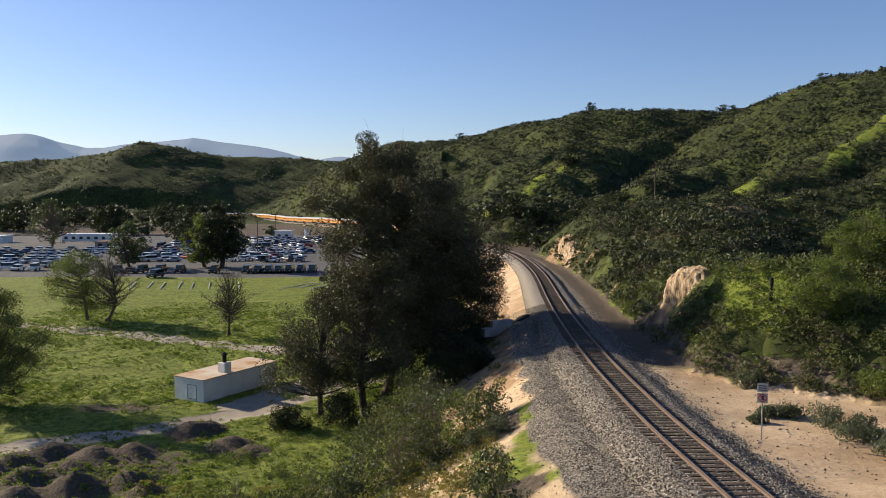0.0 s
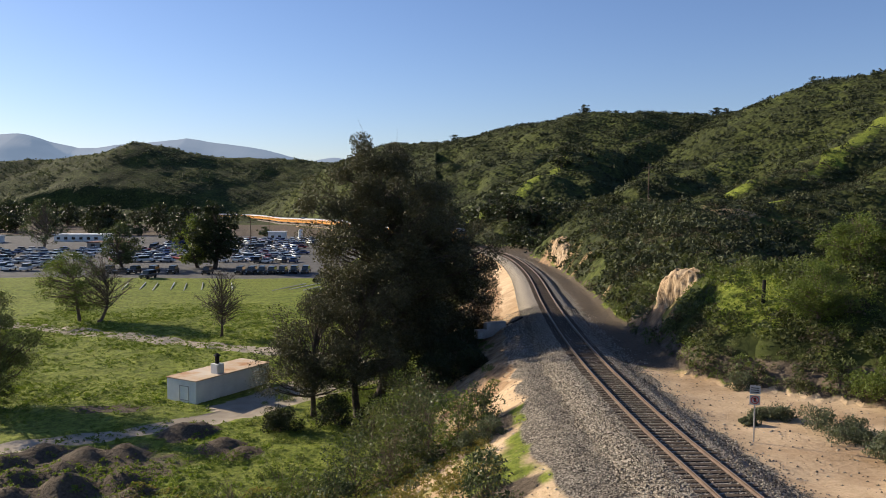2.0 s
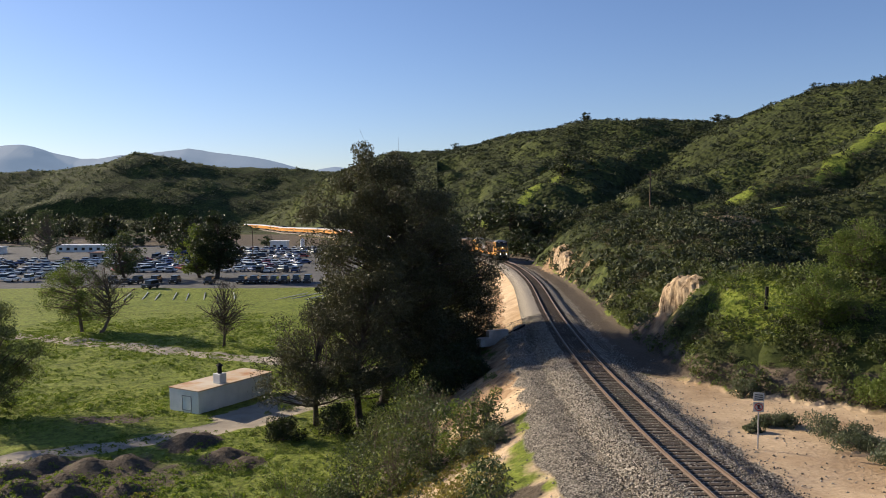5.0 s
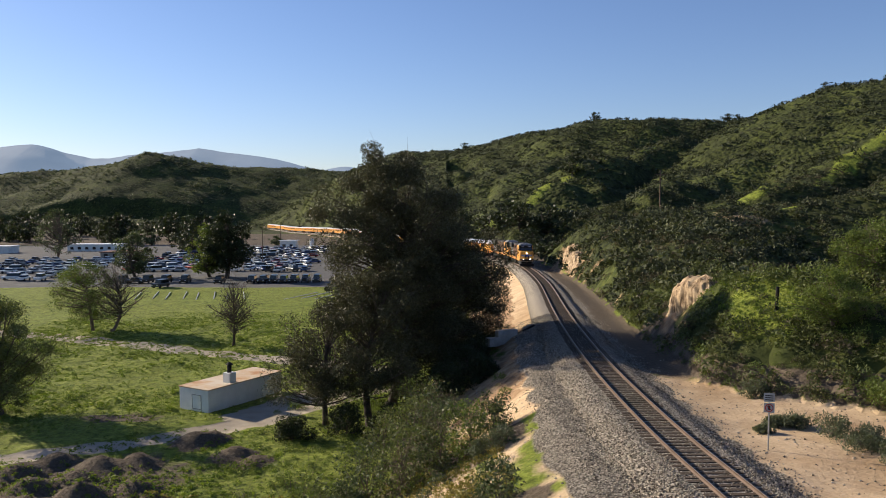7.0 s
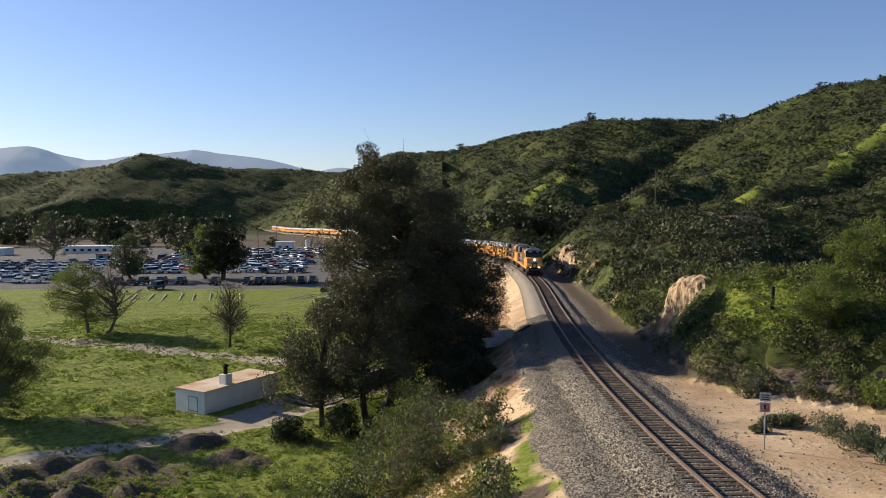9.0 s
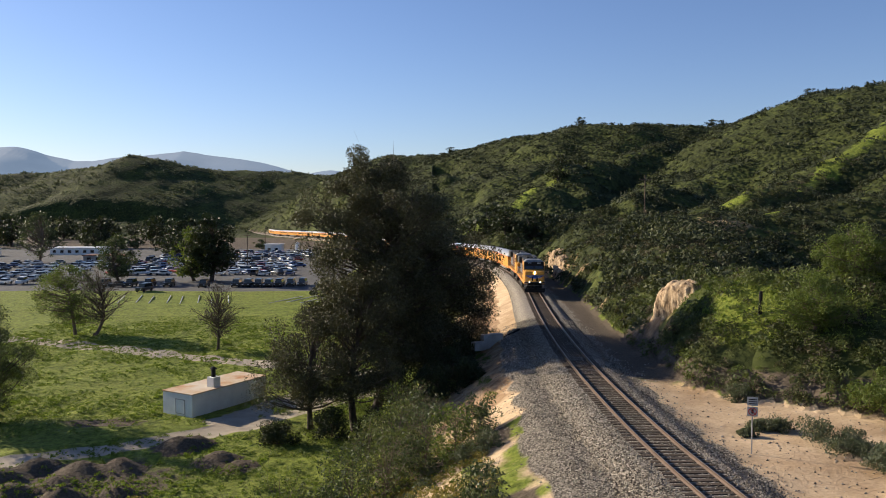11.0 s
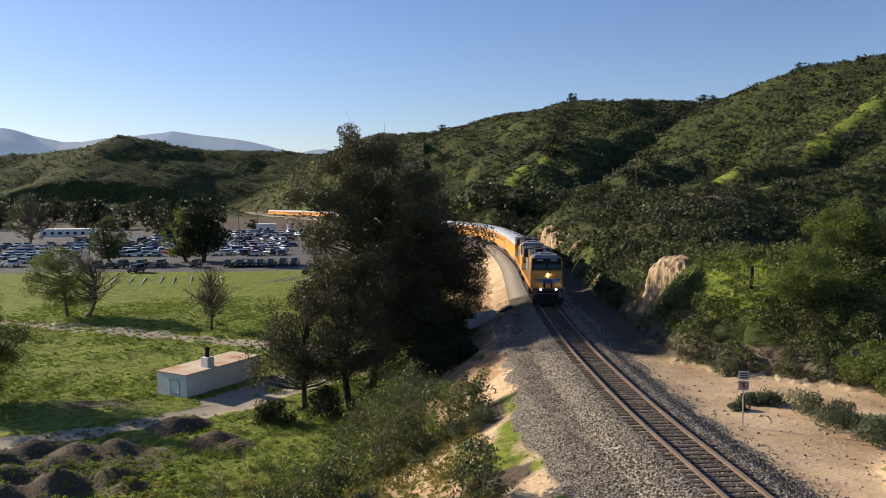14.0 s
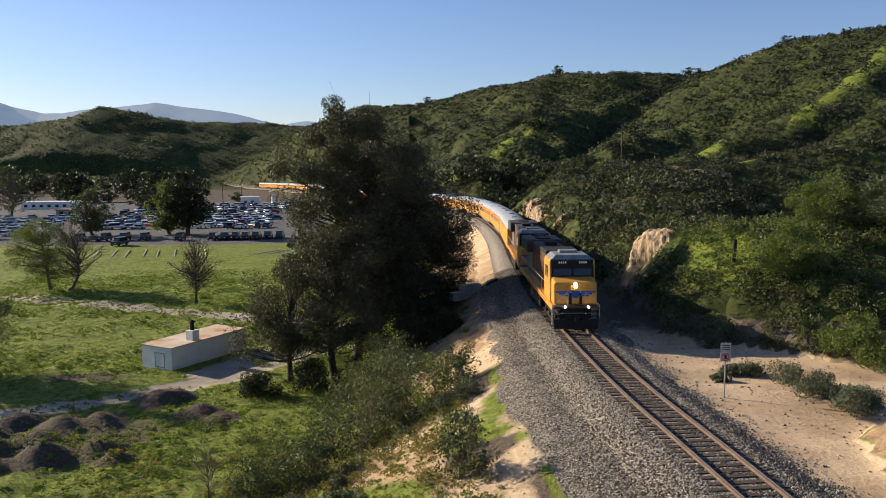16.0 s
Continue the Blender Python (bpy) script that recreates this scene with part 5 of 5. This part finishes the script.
for x, y, s, b in ((-96, 300, 0.75, base_dark), (-104, 318, 0.8, base_dark), (-86, 400, 0.6, base_olive), (-112, 372, 1.0, base_dark), (-125, 380, 0.9, base_dark), (24, 226, 0.75, base_dark), (30, 238, 0.85, base_dark), (22, 242, 0.8, base_dark), (27, 214, 0.6, base_dark), (19, 255, 0.8, base_dark), (34, 222, 0.6, base_dark), (24.5, 186, 0.35, base_olive), (14, 262, 0.9, base_dark), (5, 285, 0.8, base_dark), (52, 335, 0.7, base_dark), (66, 362, 0.6, base_dark), (56, 352, 0.5, base_dark), (-8, 300, 0.8, base_dark), (-17, 130, 0.5, base_dark), (88, 481, 0.45, base_dark), (13.5, 601, 0.5, base_dark), (180, 384, 0.4, base_dark), (163, 470, 0.45, base_dark), (168, 466, 0.4, base_dark)):
    c = copy_thing(b, Matrix())
    c.matrix_world = Matrix.Translation((x, y, ground_z(x, y) - 0.4)) @ Matrix.Rotation(x * 1.7, 4, "Z") @ Matrix.Diagonal((s, s, s * 0.8, 1))
    tagged(c, "dark oak growing on the brushy slope" if x > -60 else "")


# ---- brush on the hills ----
def brush(name, label, n, area, per, leaf, rmin, rmax, mat, seed, keep, squash=0.75):
    """Many bushes, each a tuft of leaf sprays, strewn over an area where keep() holds."""
    rng = np.random.default_rng(seed)
    x0, x1, y0, y1 = area
    x, y = rng.uniform(x0, x1, n), rng.uniform(y0, y1, n)
    z, hill, d, floor, rz = land(x, y)
    ok = keep(x, y, z, hill, d, floor, rng.uniform(size=n))
    x, y, z = x[ok], y[ok], z[ok]
    r = rng.uniform(0, 1, len(x)) ** 2 * (rmax - rmin) + rmin
    k = len(x)
    p = rng.normal(size=(k, per, 3))
    p /= np.linalg.norm(p, axis=2)[:, :, None]
    p[:, :, 2] = np.abs(p[:, :, 2]) * squash * 1.25 - 0.1
    p *= (rng.uniform(0.2, 1, (k, per)) ** 0.4)[:, :, None] * r[:, None, None]
    pts = (p + np.stack([x, y, z], -1)[:, None]).reshape(-1, 3)
    v, f = leaf_blades(pts, np.repeat(r, per) * leaf, rng)
    ob = new(name, fast_mesh(name, v, f, mat))
    return tagged(ob, label, "shrubs", kind="stuff")


def slope_brush(x, y, z, hill, d, floor, u):
    dens = np.clip(1.0 - 0.35 * (y > 740) + 1.3 * fbm(x, y, 45, 3, 31) + 0.5 * fbm(x, y, 9, 2, 32) + 0.4 * np.exp(-(((x - 30) / 12) ** 2 + ((y - 150) / 22) ** 2)), 0.05, 1)
    return (hill > 0.5) & (u < dens * (1 - 0.55 * crest_grass(x, y))) & (np.abs(d) > 6.9)


def in_view(f):
    return lambda x, y, z, hill, d, floor, u: f(x, y, z, hill, d, floor, u) & (np.abs(x) < 0.75 * y + 10)


brush("chaparral", "dark green chaparral shrubs over the hillside", 6500, (16, 150, 75, 260), 66, 0.185, 0.5, 2.1, M_CHAP, 41, in_view(slope_brush))
brush("chaparral", "olive green shrubs over the hillside", 3600, (16, 150, 75, 260), 66, 0.185, 0.4, 1.7, M_OLIVE, 54, in_view(slope_brush))
brush("chaparral", "dry brown shrubs over the hillside", 2200, (16, 150, 75, 260), 60, 0.18, 0.4, 1.3, M_DRYBRUSH, 55, in_view(slope_brush))
brush("chaparral", "dark chaparral shrubs over the far hill", 38000, (-150, 330, 255, 700), 15, 0.38, 0.6, 1.9, M_CHAP, 42, in_view(slope_brush))
brush("chaparral", "haze-paled shrubs over the hills across the valley", 15000, (-620, 60, 600, 960), 9, 0.48, 0.8, 2.4, M_HAZEDBRUSH, 43, in_view(slope_brush))
brush("sage_brush", "pale grey-green sage shrubs on the slopes", 2600, (16, 200, 60, 320), 50, 0.24, 0.4, 1.3, M_SAGE, 44, in_view(slope_brush))


def mound_brush(x, y, z, hill, d, floor, u):
    return (hill > 0.25) & (u < np.clip(0.85 + 1.2 * fbm(x, y, 6, 3, 33), 0.2, 1)) & (d > 6.5) & (u > 0.8 * np.exp(-(((x - 22.2) / 2.6) ** 2 + ((y - 55.5) / 3.6) ** 2))) & ~((np.abs(x - 19.6) < 1.8) & (np.abs(y - 66.5) < 3))


brush("mound_shrubs", "leafy green shrubs over the mound by the track", 2000, (15, 60, 40, 90), 150, 0.125, 0.35, 1.2, M_MOUND, 45, mound_brush, 0.85)
brush("mound_shrubs", "fresh green shrubs and weeds over the mound", 1300, (16, 60, 40, 86), 120, 0.12, 0.2, 0.75, M_GREEN, 46, mound_brush, 0.8)
brush("mound_shrubs", "dark green shrubs along the foot of the mound", 900, (15, 38, 34, 62), 130, 0.125, 0.35, 1.1, M_OLIVE, 58, lambda x, y, z, hill, d, floor, u: (hill > 0.1) & (d > 7.5) & (z < 2.6) & (u < np.clip(0.7 + fbm(x, y, 4, 2, 40), 0, 1)) & (y > 36 + (x < 20) * 6), 0.85)
brush("mound_dry_shrubs", "dry brownish shrubs over the mound and gully", 1300, (15, 70, 40, 130), 110, 0.13, 0.3, 1.1, M_DRYBRUSH, 51, mound_brush, 0.85)
brush("mound_grass", "bright grass tufts over the mound", 8000, (16, 50, 40, 76), 12, 0.36, 0.12, 0.34, M_GRASS, 53, lambda x, y, z, hill, d, floor, u: (hill > 0.3) & (d > 6.5) & (z > 1.8), 0.6)
brush("weeds", "low green weeds at the foot of the oaks", 950, (-16, 8, 36, 84), 170, 0.11, 0.25, 0.8, M_GREEN, 47, lambda x, y, z, hill, d, floor, u: (d < -6.5) & (u < np.clip(0.6 + fbm(x, y, 6, 2, 34), 0, 1)) & (z < -2.2))
brush("dry_grass", "dry yellow grass clumps on the sandy bank", 2000, (-12, 6, 26, 50), 60, 0.2, 0.15, 0.5, M_DRY, 48, lambda x, y, z, hill, d, floor, u: (d < -7.5) & (u < np.clip(0.4 + fbm(x, y, 4, 2, 35), 0, 1)), 0.7)
brush("field_clumps", "taller grass clumps over the green field", 9000, (-62, -6, 50, 128), 18, 0.36, 0.15, 0.42, M_GRASS, 52, lambda x, y, z, hill, d, floor, u: (z - floor < 0.35) & (u < np.clip(0.35 + 1.2 * fbm(x, y, 9, 3, 38), 0, 1)) & ~((np.abs(x + 17) < 8) & (np.abs(y - 71) < 7)), 0.55)
near_bank = lambda x, y, z, hill, d, floor, u: (d < -8.5) & (u < np.clip(0.38 + 1.1 * fbm(x, y, 5, 3, 39), 0, 1))
brush("bank_grass", "tufts of fresh and yellowing grass on the near bank", 9000, (-34, 4, 28, 54), 10, 0.42, 0.1, 0.28, M_GRASS, 56, near_bank, 0.6)
brush("bank_dry_grass", "tufts of straw-coloured grass on the near bank", 5000, (-20, 4, 28, 50), 10, 0.42, 0.1, 0.26, M_DRY, 57, near_bank, 0.6)
brush("bank_sage", "low grey-green bushes on the sandy bank", 200, (-12, 5, 26, 47), 130, 0.16, 0.25, 0.8, M_SAGE, 50, lambda x, y, z, hill, d, floor, u: (d < -8) & (u < np.clip(0.4 + fbm(x, y, 4, 2, 37), 0, 1)), 0.8)
brush("grass_tufts", "short green grass tufts over the field", 40000, (-60, -4, 50, 135), 9, 0.45, 0.10, 0.26, M_GRASS, 49, lambda x, y, z, hill, d, floor, u: (z - floor < 0.35) & (u < np.clip(0.55 + 1.1 * fbm(x, y, 5, 3, 36), 0, 1)) & ~((np.abs(x + 14.7) < 5) & (np.abs(y - 72.5) < 7)), 0.6)


# ---- sandstone ----
def outcrop(x, y, z, rx, ry, rz, seed, label, turn=0.0):
    """A ribbed, weathered face of sandstone set into the slope."""
    bm = bmesh.new()
    bmesh.ops.create_icosphere(bm, subdivisions=5, radius=1.0)
    off = Vector((seed * 3.7, seed * 1.3, 0))
    for v in bm.verts:
        p = Vector((v.co.x * rx, v.co.y * ry, v.co.z * rz))
        ridged = lambda q: 1 - 2 * abs(noise.noise(q + off))
        rib = ridged(Vector((p.x * 1.1, p.y * 1.1, p.z * 0.25)))
        lump = noise.noise(p * 0.35 + off)
        crack = ridged(p * 1.6)
        v.co = p * (1 + 0.28 * lump + 0.11 * rib + 0.05 * crack + 0.03 * noise.noise(p * 5.0))
    ob = part("sandstone_outcrop", bm, M_ROCKFACE)
    ob.matrix_world = Matrix.Translation((x, y, z)) @ Matrix.Rotation(radians(turn), 4, "Z")
    return tagged(ob, label, "rock", "sandstone outcrops")


M_ROCKFACE, _n, _l, _b = material("ribbed_sandstone", 0.95, 0, 0.15)
_m = _n.new("ShaderNodeMapping")
_m.inputs["Scale"].default_value = (2.2, 2.2, 0.55)
_t = _n.new("ShaderNodeTexCoord")
_l.new(_t.outputs["Object"], _m.inputs[0])
_q = _n.new("ShaderNodeTexNoise")
_q.inputs["Scale"].default_value, _q.inputs["Detail"].default_value, _q.inputs["Roughness"].default_value = 1.0, 7, 0.7
_l.new(_m.outputs[0], _q.inputs["Vector"])
_l.new(ramp(_n, _l, _q.outputs[0], [(0.38, (0.13, 0.085, 0.05)), (0.49, (0.40, 0.285, 0.175)), (0.62, (0.60, 0.46, 0.31))]), _b.inputs["Base Color"])
bump(_n, _l, _b, _q.outputs[0], 1.0, 0.3)
outcrop(21.3, 67.6, -0.2, 1.7, 3.2, 4.0, 1, "pale ribbed sandstone face at the end of the mound", 25)
for k, (x, y, z, a, c, h) in enumerate(((26.0, 160, -1.4, 2.3, 4.0, 3.4), (25.0, 152, -2.0, 2.0, 4.0, 2.9), (24.2, 144, -2.3, 1.7, 3.6, 2.3))):
    outcrop(x, y, z, a, c, h, 2 + k, "tan eroded sandstone face of the railway cut", 8)

# ---- shrubs of the foreground ----
def shrub(x, y, h, r, mat, seed, label, per=60, leaf=0.092, stems=26, twig=2, category="shrub"):
    return make_tree("shrub", x, y, h, [(0.08, r * 0.7, 0), (0.4, r, 0), (0.75, r * 0.75, 0), (1.0, r * 0.3, 0)], stems, per, leaf, mat, M_TWIG, seed, label, category, trunk_r=0.05, clump_r=0.32 * r + 0.1, twigs=twig, sink=0.1, group="foreground shrubs")


WIL = "willowy green shrub with thin stems on the bank"
for k, (x, y, h, r) in enumerate(((-2.8, 45, 4.8, 2.0), (-0.6, 46.5, 4.6, 1.9), (1.2, 45.5, 3.4, 1.6), (-4.8, 47, 4.4, 1.8), (-2.0, 49.5, 4.6, 2.0), (2.8, 47.5, 2.6, 1.3), (-8.6, 44, 4.2, 2.0), (-5.2, 39.8, 3.0, 1.3), (-6.7, 41, 3.4, 1.5), (-7.8, 39.4, 3.2, 1.4), (-2.4, 60, 4.0, 2.2), (-1.0, 55.5, 4.2, 2.2), (-4.4, 54.5, 4.0, 2.2))):
    shrub(x, y, h, r, (M_MOUND, M_WILLOW, M_GREEN, M_WILLOW)[k % 4], 60 + k, WIL, per=44, stems=44)
# Dark shrubs added to stand for the tree shade on the bank
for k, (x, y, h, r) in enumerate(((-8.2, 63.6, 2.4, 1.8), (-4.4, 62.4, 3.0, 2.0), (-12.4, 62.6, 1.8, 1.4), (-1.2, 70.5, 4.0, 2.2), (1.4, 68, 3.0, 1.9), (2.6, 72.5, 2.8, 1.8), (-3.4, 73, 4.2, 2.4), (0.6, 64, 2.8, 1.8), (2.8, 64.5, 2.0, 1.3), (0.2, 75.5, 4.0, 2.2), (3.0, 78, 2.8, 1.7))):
    shrub(x, y, h, r, M_DARK, 110 + k, "dark leafy shrub added to deepen the shade under the oaks", per=120, stems=40, leaf=0.09)
shrub(1.9, 31.5, 3.0, 1.1, M_WILLOW, 80, "thin airy grey-green shrub at the sandy edge", per=44, stems=34)
shrub(-11.3, 42.5, 3.4, 1.3, M_DARK, 81, "leafless brown sapling with bare twigs", per=0, stems=30, twig=5)
shrub(-2.9, 30.0, 1.4, 1.2, M_WILLOW, 82, "low green bush at the sandy edge", per=90)
SAGE = "low grey-green sage bush on the sand"
for k, (x, y, h, r) in enumerate(((19.0, 48.9, 1.4, 0.95), (18.2, 41.8, 0.9, 0.9), (17.3, 41.9, 0.7, 0.6), (19.2, 39.4, 1.2, 1.2), (20.0, 37.3, 1.2, 1.3), (20.6, 38.4, 1.0, 0.9), (19.9, 34.6, 1.3, 1.3), (20.9, 35.4, 1.2, 1.1), (16.2, 40.6, 0.6, 0.5), (3.0, 43.2, 1.3, 1.0), (1.8, 43.6, 1.2, 1.0), (-5.6, 35.5, 0.9, 0.8), (-3.6, 37.0, 0.7, 0.6))):
    shrub(x, y, h * 0.85, r * 0.85, M_SAGE, 90 + k, SAGE, per=100, leaf=0.06, stems=24)
make_tree("mound_tree", 29.5, 55.5, 3.4, wide(0.55), 60, 130, 0.10, M_GREEN, M_TWIG, 101, "bushy light green tree on the mound", trunk_r=0.12, clump_r=0.75, twigs=3)
make_tree("mound_tree", 24.9, 51.5, 3.6, wide(0.5), 50, 130, 0.10, M_GREEN, M_TWIG, 102, "bushy light green tree on the mound", trunk_r=0.12, clump_r=0.7, twigs=3)
make_tree("mound_tree", 32.5, 53, 3.2, wide(0.6), 60, 120, 0.10, M_WILLOW, M_TWIG, 103, "bushy grey-green tree on the mound", trunk_r=0.12, clump_r=0.75, twigs=3)
make_tree("mound_tree", 25.6, 43.2, 3.2, wide(0.5), 40, 130, 0.10, M_GREEN, M_TWIG, 104, "bushy light green tree below the mound", trunk_r=0.1, clump_r=0.6, twigs=3)

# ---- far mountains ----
# Distance haze is put into the colour: a blue-grey glow by emission
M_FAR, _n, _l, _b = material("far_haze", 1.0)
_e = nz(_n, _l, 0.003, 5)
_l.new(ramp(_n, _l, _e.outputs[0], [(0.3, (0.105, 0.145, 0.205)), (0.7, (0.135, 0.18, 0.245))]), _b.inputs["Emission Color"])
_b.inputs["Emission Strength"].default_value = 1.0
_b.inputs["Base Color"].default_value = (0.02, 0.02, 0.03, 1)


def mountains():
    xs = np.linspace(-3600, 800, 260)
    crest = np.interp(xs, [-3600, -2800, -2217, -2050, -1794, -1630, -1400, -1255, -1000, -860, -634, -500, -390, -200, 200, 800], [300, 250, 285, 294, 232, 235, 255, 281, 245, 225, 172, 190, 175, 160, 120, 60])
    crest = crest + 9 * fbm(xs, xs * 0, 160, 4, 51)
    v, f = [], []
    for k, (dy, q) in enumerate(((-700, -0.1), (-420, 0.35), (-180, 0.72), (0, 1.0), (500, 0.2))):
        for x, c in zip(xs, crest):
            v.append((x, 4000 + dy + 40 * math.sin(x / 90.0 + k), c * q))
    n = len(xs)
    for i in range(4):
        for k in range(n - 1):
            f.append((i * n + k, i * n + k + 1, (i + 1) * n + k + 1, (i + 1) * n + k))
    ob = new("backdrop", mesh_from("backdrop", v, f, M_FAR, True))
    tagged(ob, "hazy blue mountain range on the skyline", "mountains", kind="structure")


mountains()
motions()
